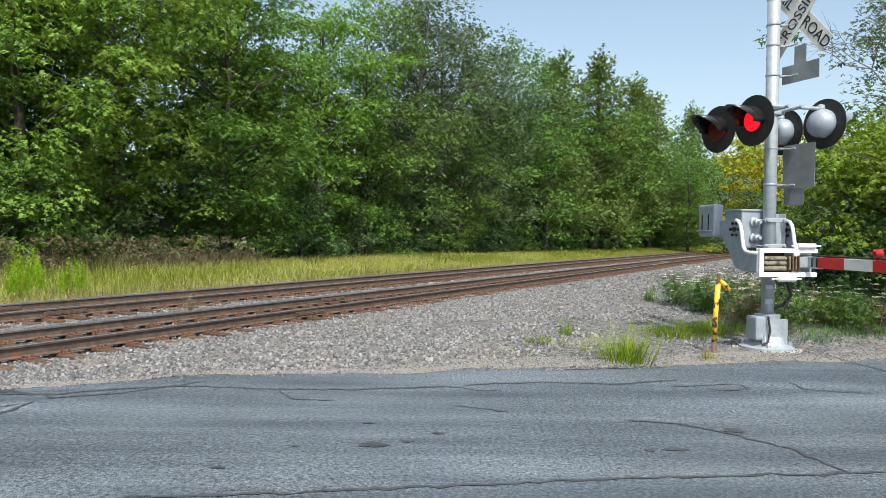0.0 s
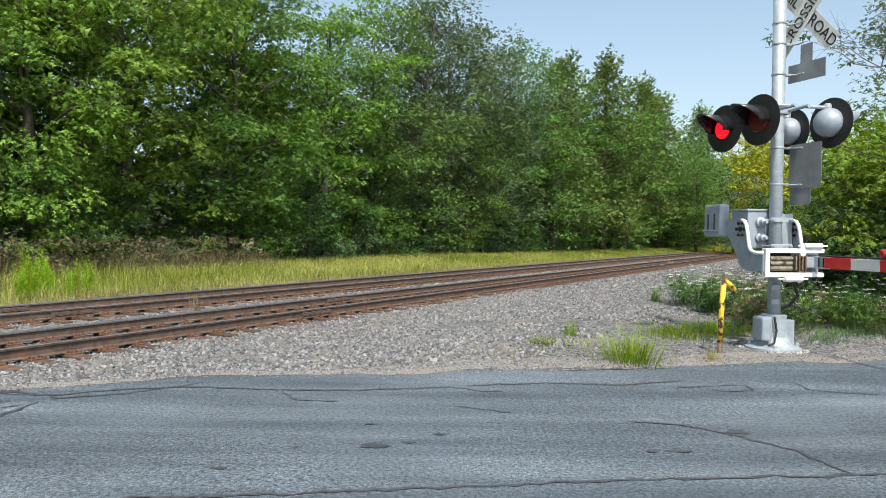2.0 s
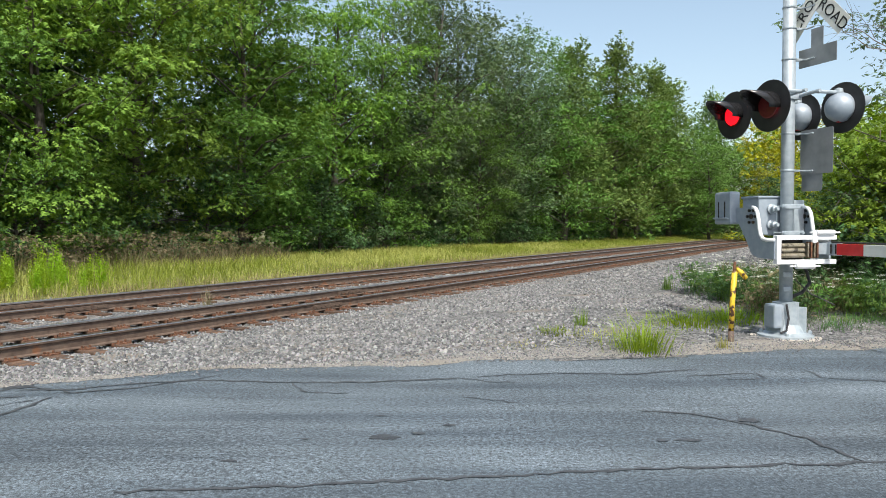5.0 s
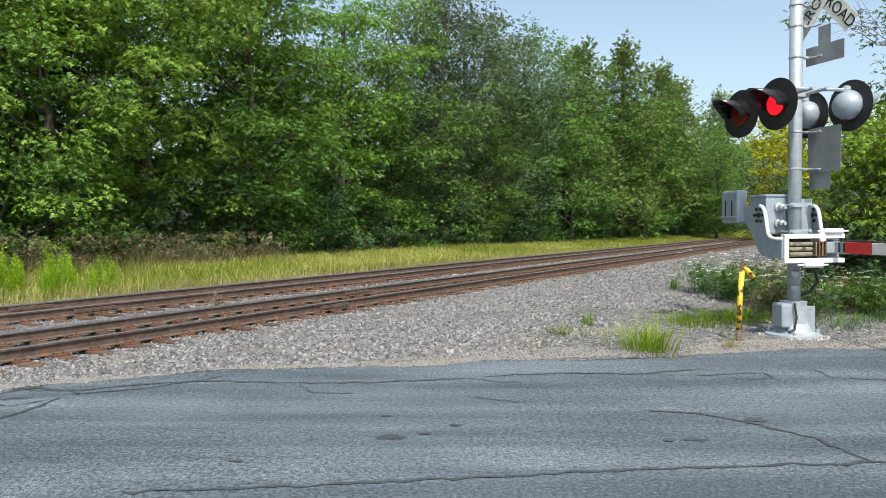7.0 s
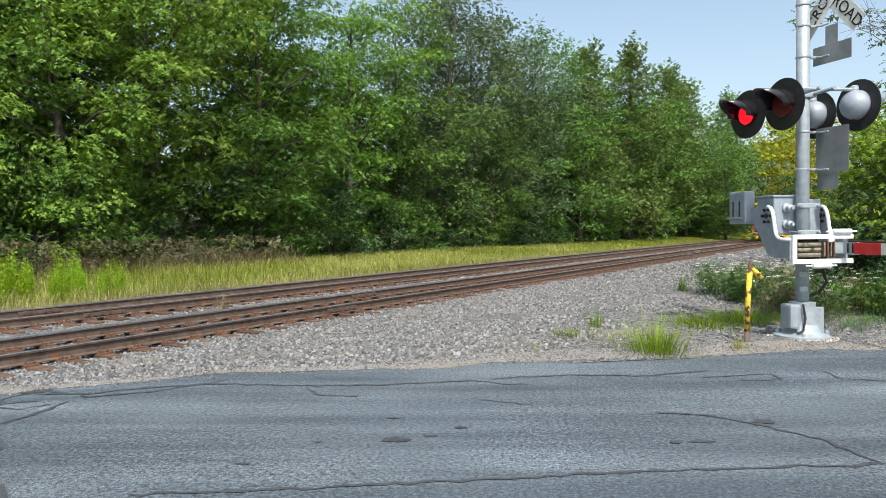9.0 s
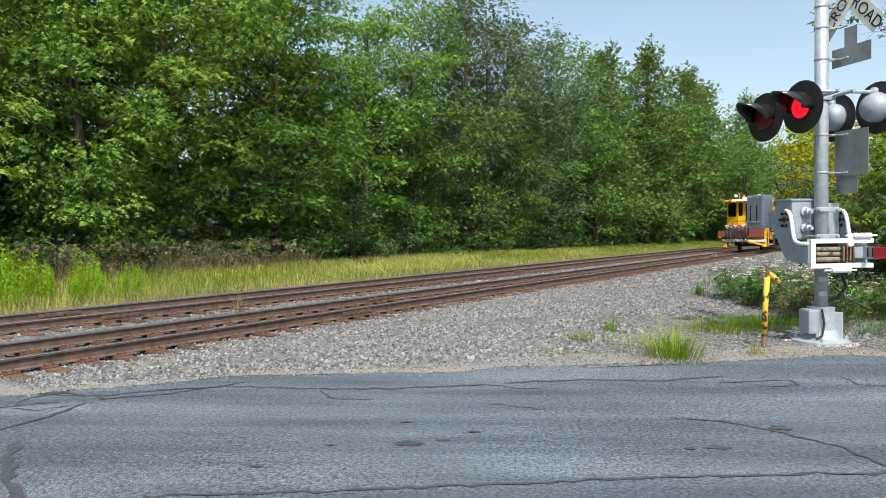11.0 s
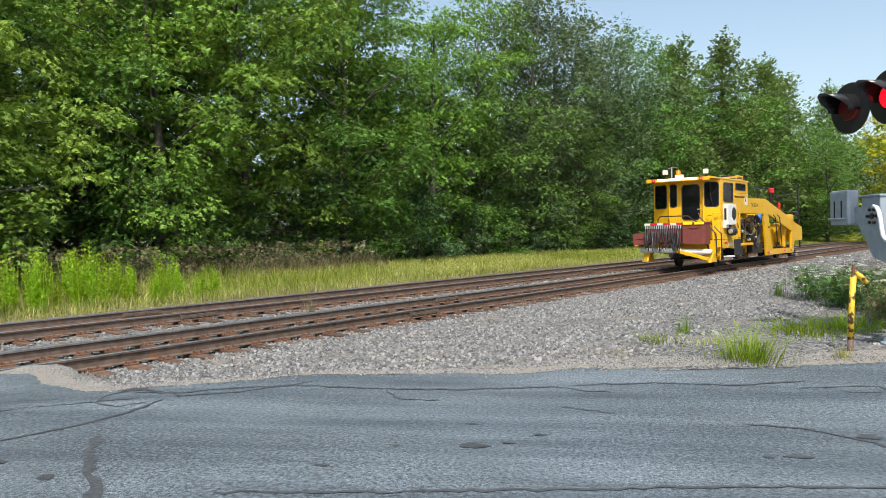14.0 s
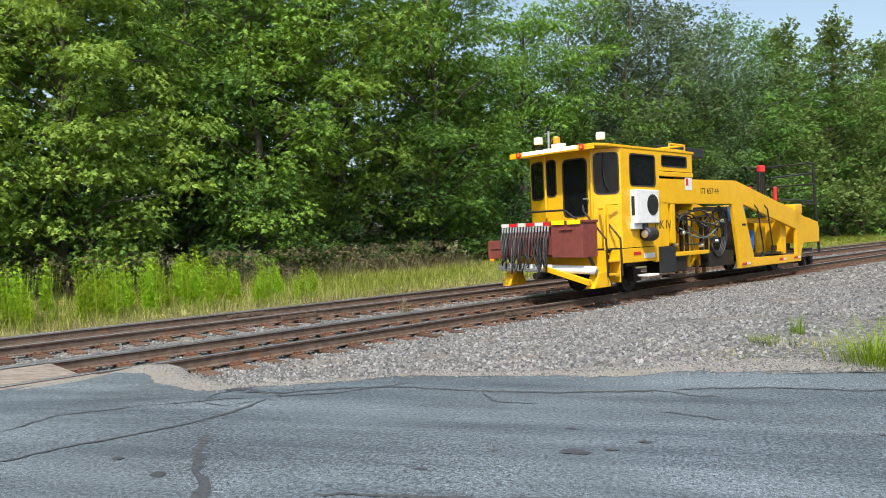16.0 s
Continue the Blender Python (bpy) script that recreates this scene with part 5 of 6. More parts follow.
        P("lamp_stalk", bm, DARKSTEEL, roof)
        bx("work_light", (x, y, 3.6 + h), (0.14, 0.18, 0.18), WHITE, "square white work light", 0.02, roof)
    bm = B()
    tube(bm, [(0.5, 0.42, 3.5), (0.5, 0.42, 4.08)], 0.028, 8)
    tube(bm, [(0.5, 0.55, 3.98), (0.5, 0.2, 3.98)], 0.014, 6)
    P("antenna", bm, CHROME, roof, "short grey antenna mast")
    bx("antenna_head", (0.5, 0.42, 4.1), (0.07, 0.07, 0.14), DARKSTEEL, "", 0.01, roof)
    bx("beacon_base", (0.45, 0.08, 3.6), (0.2, 0.3, 0.16), WHITE, "white beacon base", 0.02, roof)
    bm = B()
    spun(bm, [(0.085, 3.68), (0.085, 3.82), (0.07, 3.85)], Matrix.Translation((0.42, 0.12, 0)), 16)
    P("beacon", bm, AMBER, roof, "amber warning beacon")
    bm = B()
    box(bm, (3.95, -0.3, 3.56), (0.9, 1.6, 0.08), None, 0.01)
    for x in (3.55, 4.35):
        tube(bm, [(x, -1.1, 3.6), (x, -1.1, 3.72)], 0.02, 6)
    tube(bm, [(3.55, -1.1, 3.72), (4.35, -1.1, 3.72), (4.35, 0.8, 3.72)], 0.03, 6)
    P("roof_rail", bm, YELLOW, roof)
    bx("boom", (5.5, -0.35, 3.68), (2.3, 0.3, 0.28), BLACK, "black boom over the frame", 0.02)
    bm = B()
    tube(bm, [(4.7, -0.35, 2.2), (4.7, -0.35, 3.56)], 0.06, 8)
    P("boom_post", bm, DARKSTEEL)
    bm = B()
    box(bm, (4.42, -1.1, 3.15), (0.12, 0.16, 0.34), None, 0.02)
    spun(bm, [(0.07, 0), (0.07, 0.05)], Matrix.Translation((4.5, -1.12, 3.25)) @ pose(0, 0, 0, 0, 90), 12)
    P("rear_lamp", bm, CHROME, root, "chrome work lamps behind the cab")
    # frame sides: the long yellow beams with their openings
    for y in (-W + 0.02, W - 0.02):
        side = -1 if y < 0 else 1
        m = Matrix.Translation((0, y, 0))
        bm = B()
        plate(bm, [(2.55, 2.78), (6.85, 2.83), (11.2, 1.95), (11.45, 1.9), (11.45, 1.28), (7.25, 2.15), (6.7, 2.15), (2.55, 2.15)], 0.1, m, 0.012)
        beam = P("frame_beam", bm, YELLOW, root, "long yellow sloping frame beam")
        if side < 0:
            bx("logo_panel", (4.06, y - 0.055, 2.68), (0.36, 0.008, 0.34), WHITE, "white badge panel", 0.0, beam)
            bx("logo_mark", (3.98, y - 0.062, 2.72), (0.12, 0.006, 0.18), REDPAINT, "red badge mark", 0.0, beam)
            lettering("fleet_number", "657-44", 0.24, Matrix.Translation((5.42, y - 0.053, 2.5)) @ pose(0, 0, 0, 90), BLACK, beam)
            bm = B()
            for dx in (0.0, 0.1, 0.2):
                box(bm, (4.74 + dx, y - 0.053, 2.5), (0.02, 0.004, 0.16), None)
            box(bm, (4.84, y - 0.053, 2.57), (0.2, 0.004, 0.02), None)
            P("operator_mark", bm, BLACK, beam, "plain dark bars of an operator mark")
            lettering("model_mark", "MK IV", 0.3, Matrix.Translation((2.72, y - 0.055, 1.62)) @ pose(0, 0, 0, 90), BLACK, beam)
            bx("number_tag", (7.3, y - 0.053, 1.55), (0.26, 0.004, 0.06), BLACK, "small dark label", 0.0, beam)
        bm = B()
        plate(bm, [(2.35, 2.2), (3.0, 2.2), (3.0, 1.2), (3.0, 0.72), (2.35, 0.72)], 0.1, m, 0.01)
        P("front_pillar", bm, YELLOW)
        bx("front_post", (3.24, y, 1.65), (0.2, 0.1, 1.0), YELLOW)
        bm = B()
        plate(bm, [(6.55, 2.2), (7.25, 2.2), (7.95, 0.58), (7.95, 0.28), (6.98, 0.28), (6.9, 0.7)], 0.1, m, 0.012)
        P("middle_pillar", bm, YELLOW)
        bm = B()
        plate(bm, [(7.9, 0.55), (11.55, 0.5), (11.55, 0.26), (7.9, 0.28)], 0.12, m, 0.01)
        sill = P("sill", bm, YELLOW)
        for x in (7.25, 9.9, 11.1):
            bx("reflector", (x, y + side * 0.064, 0.4), (0.3, 0.006, 0.07), REDREF, "red reflector strip", 0.0, sill)
            bx("reflector", (x + 0.28, y + side * 0.064, 0.4), (0.24, 0.006, 0.07), WHITEREF, "white reflector strip", 0.0, sill)
        bm = B()
        plate(bm, [(11.2, 1.95), (11.9, 1.75), (13.15, 1.55), (13.25, 1.3), (13.25, 0.85), (11.8, 0.85), (11.45, 0.3), (11.2, 0.3)], 0.1, m, 0.012)
        P("tail_plate", bm, YELLOW)
        bx("lower_skirt", (1.65, y, 0.93), (1.5, 0.1, 0.34), YELLOW)
        bx("skirt_reflector", (1.5, y + side * 0.055, 0.97), (0.3, 0.006, 0.07), REDREF, "red reflector strip", 0.0)
        bx("skirt_reflector", (2.05, y + side * 0.055, 0.9), (0.5, 0.006, 0.12), WHITE, "white decal strip", 0.0)
        bx("ledge", (3.45, y, 2.9), (1.7, 0.14, 0.12), YELLOW)
    # inner frame and machinery
    for y in (-0.55, 0.55):
        bx("main_sill", (6.3, y, 0.72), (12.4, 0.16, 0.28), DARKSTEEL, "greasy dark main frame member")
    bx("deck", (9.6, 0, 0.6), (3.6, 2.3, 0.06), DARKSTEEL)
    bx("inner_bulkhead", (10.6, -0.5, 1.15), (0.4, 1.3, 1.2), YELLOW)
    bx("inner_panel", (9.75, -0.75, 1.1), (0.6, 0.1, 1.0), YELLOW)
    bx("engine_cover", (8.9, 0.45, 1.5), (2.2, 1.0, 1.3), DARKSTEEL)
    bm = B()
    tube(bm, [(7.6, -0.95, 1.68), (10.2, -0.95, 1.62)], 0.07, 8)
    P("inner_rail", bm, YELLOW)
    for x in (7.85, 8.35):
        bm = B()
        spun(bm, [(0.13, 1.62), (0.15, 1.66), (0.15, 2.1), (0.1, 2.16), (0.05, 2.17)], Matrix.Translation((x, -0.75, 0)), 16)
        P("blue_bottle", bm, BLUEPAINT, root, "blue pressure bottle", True)
    bm = B()
    spun(bm, [(0.1, 0.75), (0.1, 1.3), (0.06, 1.36)], Matrix.Translation((8.7, -0.9, 0)), 14)
    P("blue_jack", bm, BLUEPAINT, root, "blue hydraulic cylinder")
    for x in (8.05, 8.75):
        bm = B()
        tube(bm, [(x + 0.35, -1.3, 0.55), (x + 0.35, -1.42, 0.75), (x, -1.42, 2.0), (x, -1.3, 2.15)], 0.022, 6)
        P("grab_bar", bm, BLACK, root, "black bent grab bar")
    # tamping unit in the first opening
    rng = np.random.default_rng(31)
    for x in (4.4, 5.5):
        bm = B()
        box(bm, (x, -0.75, 1.2), (0.34, 0.4, 1.5), None, 0.03)
        box(bm, (x + 0.3, -0.82, 0.95), (0.16, 0.3, 1.0), None, 0.02)
        box(bm, (x - 0.05, -0.95, 1.9), (0.5, 0.16, 0.2), None, 0.02)
        unit = P("tamping_unit", bm, YELLOW, root, "grimy yellow tamping unit")
        for dx in (-0.14, 0.14):
            bm = B()
            tube(bm, [(x + dx, -0.98, 0.75), (x + dx, -0.98, 1.6)], 0.055, 10)
            tube(bm, [(x + dx, -0.98, 1.6), (x + dx, -0.98, 1.85)], 0.03, 8)
            P("cylinder", bm, DARKSTEEL, unit, "dark hydraulic cylinder")
            bm = B()
            box(bm, (x + dx * 1.4, -0.86, 0.42), (0.1, 0.08, 0.42), None, 0.015)
            P("tine", bm, mat("worn_bronze", (0.2, 0.1, 0.03), (0.34, 0.18, 0.05), 16, 0.6, 0.3), unit, "worn tamping tine")
    bx("unit_backing", (4.8, 0.1, 1.4), (3.4, 0.5, 1.5), DARKSTEEL)
    bx("tool_tray", (4.3, -1.12, 0.85), (1.9, 0.3, 0.1), YELLOW)
    bx("valve_box", (6.25, -0.95, 1.6), (0.28, 0.3, 0.75), YELLOW)
    bx("lower_guard", (6.1, -0.95, 0.62), (1.5, 0.5, 0.42), DARKSTEEL)
    bm = B()
    tube(bm, [(6.7, -1.0, 0.9), (6.75, -1.12, 1.4), (6.6, -1.12, 1.95), (6.2, -1.1, 2.1)], 0.035, 8)
    P("guard_hoop", bm, BLACK)
    for k in range(18):
        x0, x1 = 3.5 + 3.1 * rng.random(), 3.6 + 3.0 * rng.random()
        bm = B()
        y = -1.02 - 0.2 * rng.random()
        z0, z1 = rng.uniform(1.5, 2.1), rng.uniform(0.8, 1.9)
        sag = rng.uniform(-0.5, 0.35)
        pts = [(x0 + (x1 - x0) * f, y - 0.1 * math.sin(math.pi * f), z0 + (z1 - z0) * f + sag * math.sin(math.pi * f) * 0.9) for f in np.linspace(0, 1, 9)]
        tube(bm, [(p[0], p[1], min(2.1, max(0.65, p[2]))) for p in pts], 0.022, 6)
        P("hydraulic_hose", bm, RUBBER if k % 4 else mat("green_hose", (0.09, 0.13, 0.12), (0.15, 0.2, 0.18), 12, 0.5), root, "black hydraulic hose" if k % 4 else "grey-green hydraulic hose", True)
    for k in range(4):
        bm = B()
        pts = [(5.9 + (0.34 + 0.05 * k) * math.cos(q), -1.16 - 0.02 * k, 1.38 + (0.58 + 0.04 * k) * math.sin(q)) for q in np.linspace(-2.6, 2.2, 16)]
        tube(bm, pts, 0.022, 6)
        P("hose_loop", bm, RUBBER, root, "looped black hose", True)
    for k in range(7):
        bm = B()
        x = 3.6 + 0.45 * k
        spun(bm, [(0.05, 0), (0.06, 0.03), (0.05, 0.12), (0.03, 0.14)], Matrix.Translation((x, -1.1, rng.uniform(1.0, 2.0))) @ pose(0, 0, 0, 90, 0, rng.uniform(-40, 40)), 10)
        P("hose_fitting", bm, CHROME if k % 2 else mat("hose_brass", (0.35, 0.25, 0.1), (0.48, 0.36, 0.16), 14, 0.4, 0.7), root, "metal hose fitting")
    # air conditioner and horn on the cab side
    ac = bx("air_conditioner", (1.78, -W - 0.1, 2.08), (1.0, 0.2, 0.8), WHITE, "white boxed air conditioner unit", 0.02)
    bm = B()
    spun(bm, [(0.25, 0), (0.25, 0.012), (0.2, 0.018), (0.06, 0.018)], Matrix.Translation((1.98, -W - 0.2, 2.12)) @ pose(0, 0, 0, 90), 28)
    P("fan", bm, BLACK, ac, "round black fan grille")
    bx("vent_slot", (1.28 - 0.004, -W - 0.1, 2.1), (0.012, 0.08, 0.45), BLACK, "", 0.0, ac)
    bx("ac_bracket", (1.45, -W - 0.06, 1.62), (0.4, 0.12, 0.14), WHITE, "", 0.01, ac)
    bm = B()
    spun(bm, [(0.15, -0.2), (0.17, -0.16), (0.17, 0.16), (0.15, 0.2)], Matrix.Translation((1.85, -W - 0.16, 1.42)) @ pose(0, 0, 0, 0, 90), 20)
    box(bm, (1.72, -W - 0.1, 1.62), (0.2, 0.14, 0.2), None, 0.03)
    P("air_cleaner", bm, RUBBER, root, "black air cleaner canister", True)
    bm = B()
    spun(bm, [(0.09, 0), (0.09, 0.02), (0.05, 0.03)], Matrix.Translation((1.63, -W - 0.18, 1.42)) @ pose(0, 0, 0, 0, -90), 16)
    P("work_lamp", bm, CHROME, root, "round white work lamp")
    bx("mud_flap", (2.87, -W - 0.04, 0.76), (0.78, 0.03, 0.66), RUBBER, "black rubber flap", 0.01)
    bx("step", (2.05, -W + 0.02, 0.42), (0.5, 0.3, 0.05), WHITE, "pale metal step", 0.01)
    bx("side_step", (3.3, -W + 0.05, 0.32), (0.7, 0.25, 0.06), DARKSTEEL)
    bx("under_box", (3.6, -0.9, 0.6), (1.0, 0.6, 0.4), DARKSTEEL)
    # rear of the machine
    bx("tail_box", (12.4, 0, 1.2), (1.6, 2.3, 0.7), YELLOW)
    bm = B()
    box(bm, (11.85, -0.95, 2.0), (0.6, 0.5, 0.34), None, 0.05)
    box(bm, (11.55, -0.95, 1.88), (0.3, 0.4, 0.2), None, 0.03)
    tube(bm, [(12.5, -1.0, 1.68), (13.2, -1.0, 1.6)], 0.09, 10)
    P("rear_gearbox", bm, YELLOW, root, "yellow housing on the tail")
    bx("top_deck", (10.4, 0, 2.16), (1.9, 1.8, 0.08), YELLOW)
    bm = B()
    for k in range(3):
        tube(bm, [(9.95 + 0.13 * k, -0.7, 2.2), (9.95 + 0.13 * k, -0.7, 3.25)], 0.06, 10)
    P("lift_column", bm, DARKSTEEL, root, "tall grey lifting column")
    bm = B()
    spun(bm, [(0.12, 3.22), (0.13, 3.26), (0.13, 3.42), (0.1, 3.45)], Matrix.Translation((10.08, -0.7, 0)), 14)
    P("column_cap", bm, REDPAINT, root, "red column cap")
    for x, z0, z1 in ((10.65, 2.2, 2.75), (8.75, 2.45, 2.72), (4.35, 2.82, 3.06)):
        bm = B()
        spun(bm, [(0.055, z0), (0.065, z0 + 0.04), (0.065, z1 - 0.04), (0.04, z1)], Matrix.Translation((x, -0.9, 0)), 12)
        P("red_cap", bm, REDPAINT, root, "small red cap")
    for x, y in ((13.9, -1.0), (13.9, 1.0)):
        bm = B()
        tube(bm, [(x + 0.25, y, 0.45), (x, y, 2.2), (x - 0.12, y, 3.65)], 0.045, 6)
        P("rack_post", bm, BLACK, root, "black tubular rack post")
    for z in (3.65, 2.9, 2.2):
        bm = B()
        tube(bm, [(13.2, -1.0, z), (13.85, -1.0, z), (13.85, 1.0, z), (12.8, 1.0, z)], 0.03, 6)
        P("rack_rail", bm, BLACK, root, "black tubular rack rail")
    for z0, z1, r in ((3.05, 3.3, 0.035), (2.35, 2.3, 0.03)):
        bm = B()
        tube(bm, [(10.8, -0.7, z0), (13.9, -0.9, z1)], r, 6)
        P("long_rail", bm, BLACK, root, "long black tubular rail")
    bm = B()
    box(bm, (13.6, 0, 0.55), (1.2, 1.5, 0.1), None, 0.02)
    for z in (0.85, 1.2):
        box(bm, (13.3, 0, z), (0.1, 2.0, 0.08), None, 0.01)
    P("rear_buggy", bm, DARKSTEEL, root, "low dark measuring buggy")
    wheels = []

    def wheelset(x, r, name="wheelset"):
        ws = new(name)
        ws.parent = root
        ws.matrix_basis = Matrix.Translation((x, 0, r))
        ax = B()
        tube(ax, [(0, -0.8, 0), (0, 0.8, 0)], 0.06, 10)
        part("axle", ax, DARKSTEEL, ws)
        for y, sd in ((-0.7525, -1), (0.7525, 1)):
            bm = B()
            spun(bm, [(0.08, -0.09), (0.1, -0.06), (r - 0.07, -0.03), (r - 0.02, -0.06), (r, -0.055), (r, 0.05), (r + 0.028, 0.055), (r + 0.026, 0.08), (r - 0.06, 0.075), (0.1, 0.05), (0.06, 0.05)], Matrix.Translation((0, y, 0)) @ pose(0, 0, 0, 90 if sd > 0 else -90), 28)
            for q in range(5):
                a = radians(72 * q)
                spun(bm, [(0.03, 0), (0.03, 0.03)], Matrix.Translation((0.16 * math.cos(a), y + sd * 0.05, 0.16 * math.sin(a))) @ pose(0, 0, 0, -90 * sd), 8)
            part("wheel", bm, DARKSTEEL, ws, "dark flanged steel wheel")
        wheels.append((ws, x, r))

    wheelset(1.94, 0.36)
    wheelset(10.66, 0.36)
    wheelset(13.2, 0.16)
    wheelset(13.9, 0.16)
    for x in (1.94, 10.66):
        for y in (-0.95, 0.95):
            bx("axle_box", (x, y, 0.42), (0.34, 0.18, 0.3), DARKSTEEL)
            bx("spring_hanger", (x, y, 0.75), (0.9, 0.12, 0.16), DARKSTEEL)
    # front: deck, boxes, hose rack, ploughs
    bx("front_deck", (0.25, 0, 1.06), (1.2, 2.4, 0.07), DARKSTEEL)
    bx("front_beam", (0.25, 0, 0.82), (0.4, 2.4, 0.3), YELLOW)
    right = bx("tool_box", (-0.3, -0.84, 1.36), (0.56, 0.86, 0.78), OXIDE, "oxide-red steel tool box", 0.012)
    bx("box_lid", (-0.3, -0.84, 1.77), (0.6, 0.9, 0.06), OXIDE, "oxide-red lid", 0.008, right)
    bx("handle", (-0.6, -0.84, 1.6), (0.03, 0.36, 0.03), OXIDE, "", 0.005, right)
    for y in (-0.62, -1.06):
        bx("yellow_marker", (-0.605, y, 1.76), (0.012, 0.36, 0.1), mat("bright_yellow_tape", (0.85, 0.6, 0.0), (0.92, 0.68, 0.01), 8, 0.4), "bright yellow reflective strip", 0.0, right)
    left = bx("tool_box", (-0.35, 1.3, 1.17), (0.45, 0.56, 0.44), OXIDE, "small oxide-red steel tool box", 0.012)
    bx("handle", (-0.585, 1.3, 1.2), (0.03, 0.3, 0.03), OXIDE, "", 0.005, left)
    bx("yellow_marker", (-0.58, 1.45, 0.92), (0.012, 0.14, 0.06), AMBER, "", 0.0, left)
    bm = B()
    box(bm, (-0.5, 0.36, 1.74), (0.1, 1.56, 0.1), None, 0.01)
    rack = P("hose_rack", bm, OXIDE, root, "dark red hose rack")
    for k in range(6):
        bx("rack_stripe", (-0.555, 1.0 - 0.26 * k, 1.745), (0.008, 0.24, 0.08), WHITEREF if k % 2 == 0 else REDREF, "white reflective stripe" if k % 2 == 0 else "red reflective stripe", 0.0, rack)
    bx("rack_back", (-0.3, 0.3, 1.35), (0.3, 1.4, 0.66), OXIDE)
    for k in range(17):
        y = 1.04 - 0.087 * k
        bm = B()
        tube(bm, [(-0.6, y, 1.7), (-0.62, y, 1.56)], 0.022, 8)
        P("hose_coupling", bm, CHROME, rack, "bright hose coupling")
        bm = B()
        drop = rng.uniform(0.6, 1.02)
        sw = rng.uniform(-0.3, 0.26)
        pts = [(-0.62, y, 1.58), (-0.66, y + 0.02, 1.35), (-0.7, y + sw * 0.3, 1.58 - drop * 0.75), (-0.7, y + sw * 0.7, 1.58 - drop), (-0.66, y + sw, 1.58 - drop * 0.7), (-0.6, y + sw * 1.1, 1.45)]
        tube(bm, pts, 0.021, 6)
        P("hose", bm, RUBBER if k % 5 else mat("grey_hose", (0.03, 0.03, 0.033), (0.06, 0.06, 0.065), 12, 0.5), rack, "hanging black hose", True)
    bm = B()
    tube(bm, [(-0.35, 1.38, 0.74), (-0.35, -1.42, 0.68)], 0.095, 16)
    P("white_tube", bm, WHITE, root, "long white plastic tube", True)
    for y in (1.18, -1.3):
        bm = B()
        plate(bm, [(-0.1, 0.62), (0.2, 0.62), (0.36, 0.28), (-0.3, 0.28)], 0.24, Matrix.Translation((-0.1, y, 0)), 0.01)
        P("plough_shoe", bm, YELLOW, root, "yellow plough shoe over the rail")
        bm = B()
        tube(bm, [(-0.1, y, 0.55), (-0.3, y * 0.95, 1.0)], 0.04, 8)
        P("plough_hanger", bm, DARKSTEEL)
    bm = B()
    box(bm, (-0.45, -0.55, 0.72), (0.12, 1.3, 0.12), pose(0, 0, 0, 14), 0.01)
    P("push_bar", bm, YELLOW, root, "slanting yellow push bar")
    bm = B()
    box(bm, (-0.05, 0, 0.6), (0.5, 0.4, 0.3), None, 0.03)
    tube(bm, [(-0.7, 0, 0.55), (0.1, 0, 0.55)], 0.08, 10)
    P("coupler", bm, DARKSTEEL, root, "dark drawbar coupler")
    for x, z in ((0.35, 0.85), (0.3, 0.55)):
        bx("entry_step", (x, -W - 0.02, z), (0.45, 0.3, 0.05), YELLOW, "yellow entry step", 0.01)
    for x in (0.1, 0.6):
        bx("step_side", (x, -W, 0.72), (0.05, 0.28, 0.75), YELLOW, "", 0.01)
    # handrails
    bm = B()
    tube(bm, [(-0.1, 0.75, 1.1), (-0.1, 0.75, 1.95), (-0.1, 0.65, 2.05), (-0.1, -0.45, 2.05), (-0.05, -0.62, 1.9), (0.0, -0.85, 1.75)], 0.024, 8)
    P("front_handrail", bm, BLACK, root, "black tubular handrail")
    for x in (0.05, 0.62):
        bm = B()
        tube(bm, [(x + 0.15, -0.75, 2.15), (x + 0.1, -0.8, 2.0), (x, -1.45, 1.35), (x, -1.48, 0.5)], 0.024, 8)
        P("step_handrail", bm, BLACK, root, "black bent step handrail")
    bm = B()
    tube(bm, [(0.42, -0.85, 1.1), (0.42, -0.85, 3.4)], 0.035, 8)
    P("front_post_rail", bm, YELLOW, root, "yellow upright rail on the cab front")
    bm = B()
    tube(bm, [(0.42, 0.5, 1.9), (0.42, 0.5, 3.4)], 0.03, 8)
    P("front_post_rail", bm, YELLOW, root, "yellow upright rail on the cab front")
    bm = B()
    tube(bm, [(0.5, -1.2, 1.1), (0.5, -1.2, 2.15), (0.75, -1.32, 2.15)], 0.03, 8)
    tube(bm, [(0.3, -1.25, 1.1), (0.3, -1.25, 2.05), (0.5, -1.0, 2.05)], 0.03, 8)
    P("gate_rail", bm, YELLOW, root, "yellow step gate rail")
    bm = B()
    tube(bm, [(0.66, -1.02, 3.35), (0.6, -1.06, 2.9), (0.62, -1.1, 2.6), (0.7, -1.14, 2.45)], 0.014, 6)
    P("wiper", bm, DARKSTEEL, root, "black windscreen wiper and cable")
    bm = B()
    tube(bm, [(0.46, -0.72, 2.25), (0.4, -0.74, 2.3), (0.4, -0.62, 2.3)], 0.02, 6)
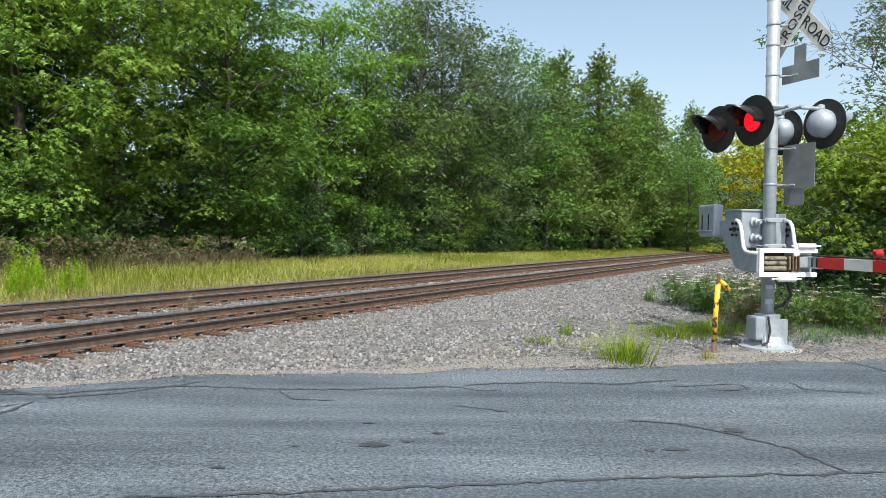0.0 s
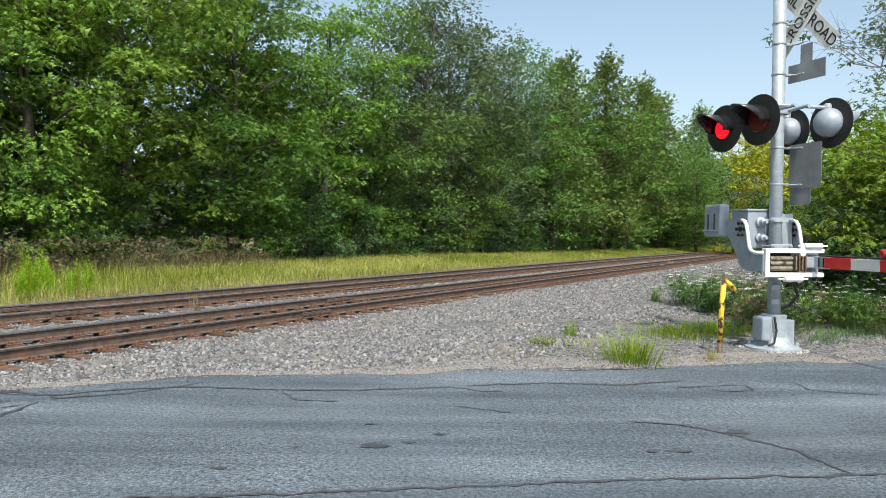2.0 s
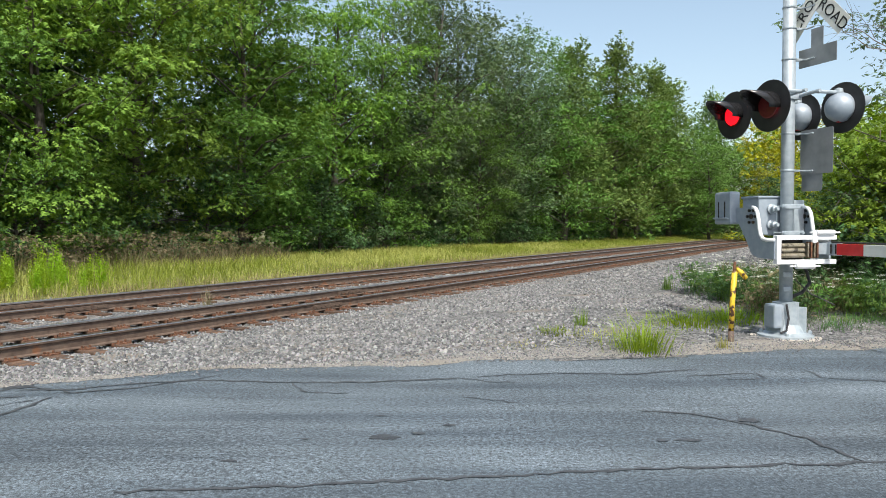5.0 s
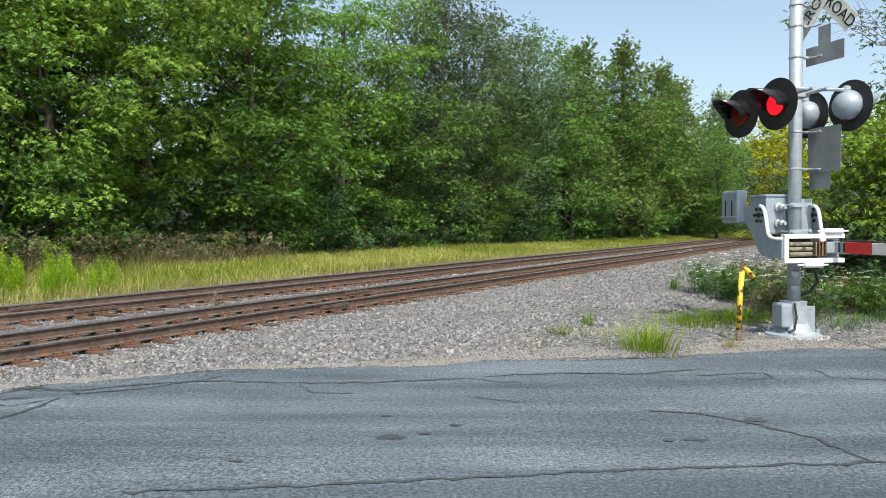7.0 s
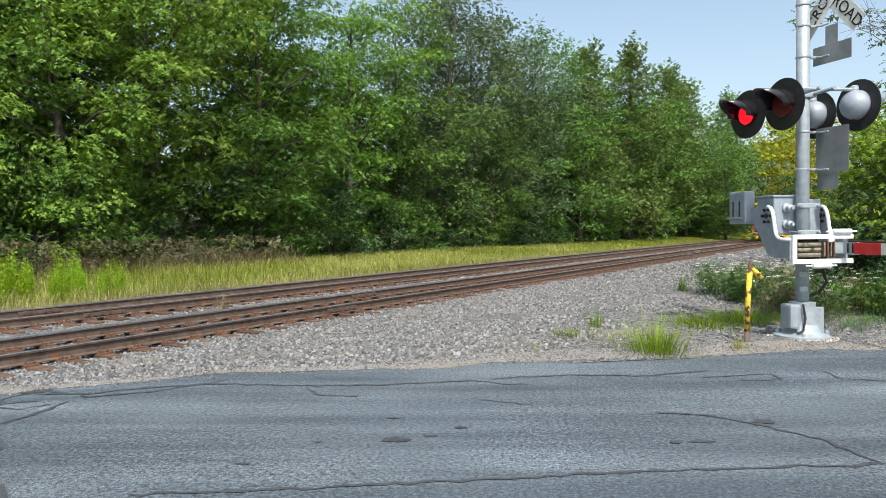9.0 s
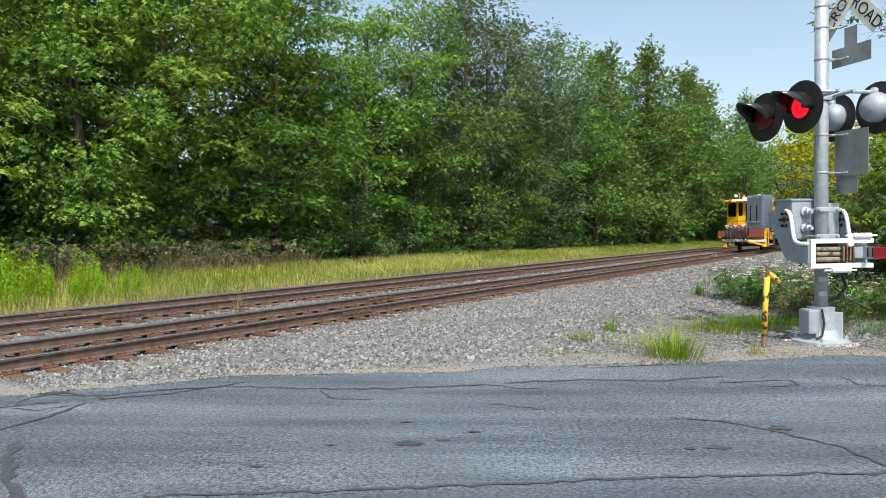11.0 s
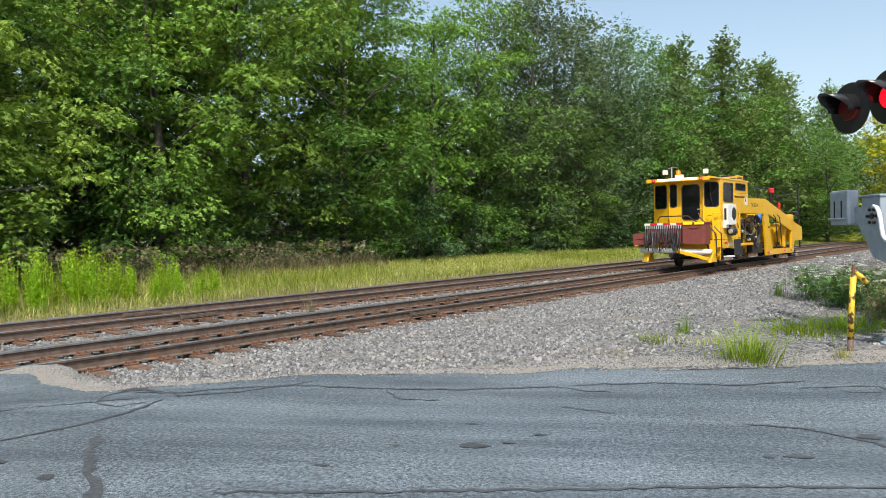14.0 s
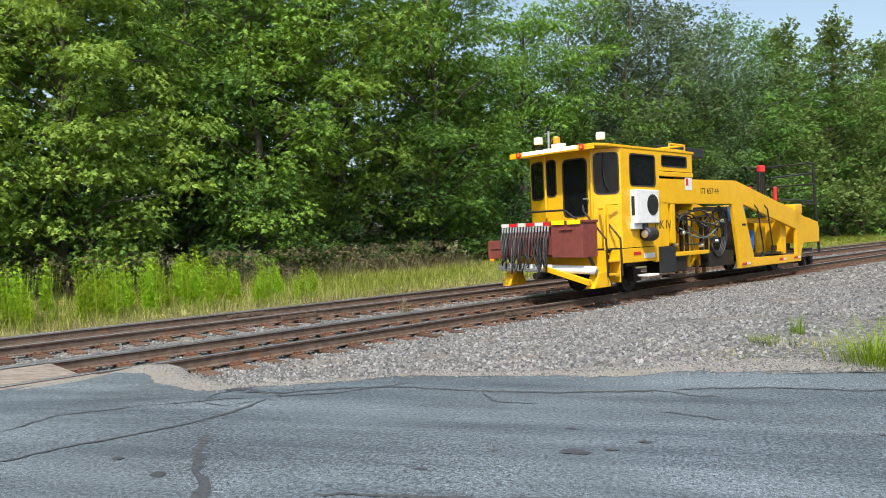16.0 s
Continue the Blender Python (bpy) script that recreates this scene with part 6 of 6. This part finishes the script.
    P("door_handle", bm, CHROME, root, "bright door handle")
    return root, wheels


SIGNAL, LIGHTS = signal()
yellow_post()
MACHINE, WHEELS = machine()
TRAVEL = [(11.5, 47.7), (12, 43.4), (12.5, 39.15), (13, 35.0), (13.5, 31.05), (14, 27.3), (14.5, 23.65), (15, 20.13), (15.5, 16.8), (16, 13.62)]


def travelled(t):
    """Metres along the line of the machine's front."""
    if t <= 11.5:
        return 47.7 + (11.5 - t) * 8.7
    for (a, p), (b, q) in zip(TRAVEL, TRAVEL[1:]):
        if t <= b:
            return p + (q - p) * (t - a) / (b - a)
    return TRAVEL[-1][1]


def motions():
    def stand(s):
        p = trk(s, NEAR + GAUGE / 2, RAILZ)
        return pose(p.x, p.y, p.z, 0, 0, 90 - math.degrees(HEAD) - math.degrees(CURVE * s))
    rows = [(t, 47.7 + (11.5 - t) * 8.7) for t in (0, 2, 4, 6, 8, 9, 10, 10.5, 11)] + TRAVEL
    walk(MACHINE, [(t, stand(s)) for t, s in rows])
    for ws, x, r in WHEELS:
        step = 0.0333333 if r < 0.3 else 0.0666667
        n = round(16 / step)
        walk(ws, [(i * step, pose(x, 0, r, 0, math.degrees((travelled(i * step) - 170) / r) % 360, 0)) for i in range(n + 1)])
    # the two lamps of each pair take turns: added units swing round instead of switching
    half, first = 0.678, 0.555
    for lit, m, way, y in LIGHTS:
        near = y < 0

        def turn(t):
            k = math.floor((t - first) / half)
            far_on = k % 2 == 0
            return 0 if (far_on != near) else 180
        face = pose(0, 0, 0, 0, -90 if way < 0 else 90, 0)
        rows = [(0.0, turn(0.0))]
        k = 0
        while first + k * half < 15.9:
            t = first + k * half
            a, b = turn(t - 0.2), turn(t + 0.2)
            lo, hi = (a, b) if b > a else (a, a + 180)
            rows += [(t - 0.05, lo), (t - 0.0167, lo + 60), (t + 0.0167, lo + 120), (t + 0.05, lo + 180)]
            k += 1
        rows.append((16.0, rows[-1][1]))
        walk(lit, [(t, m @ pose(0, 0, 0, 0, 0, a) @ face) for t, a in rows])


motions()
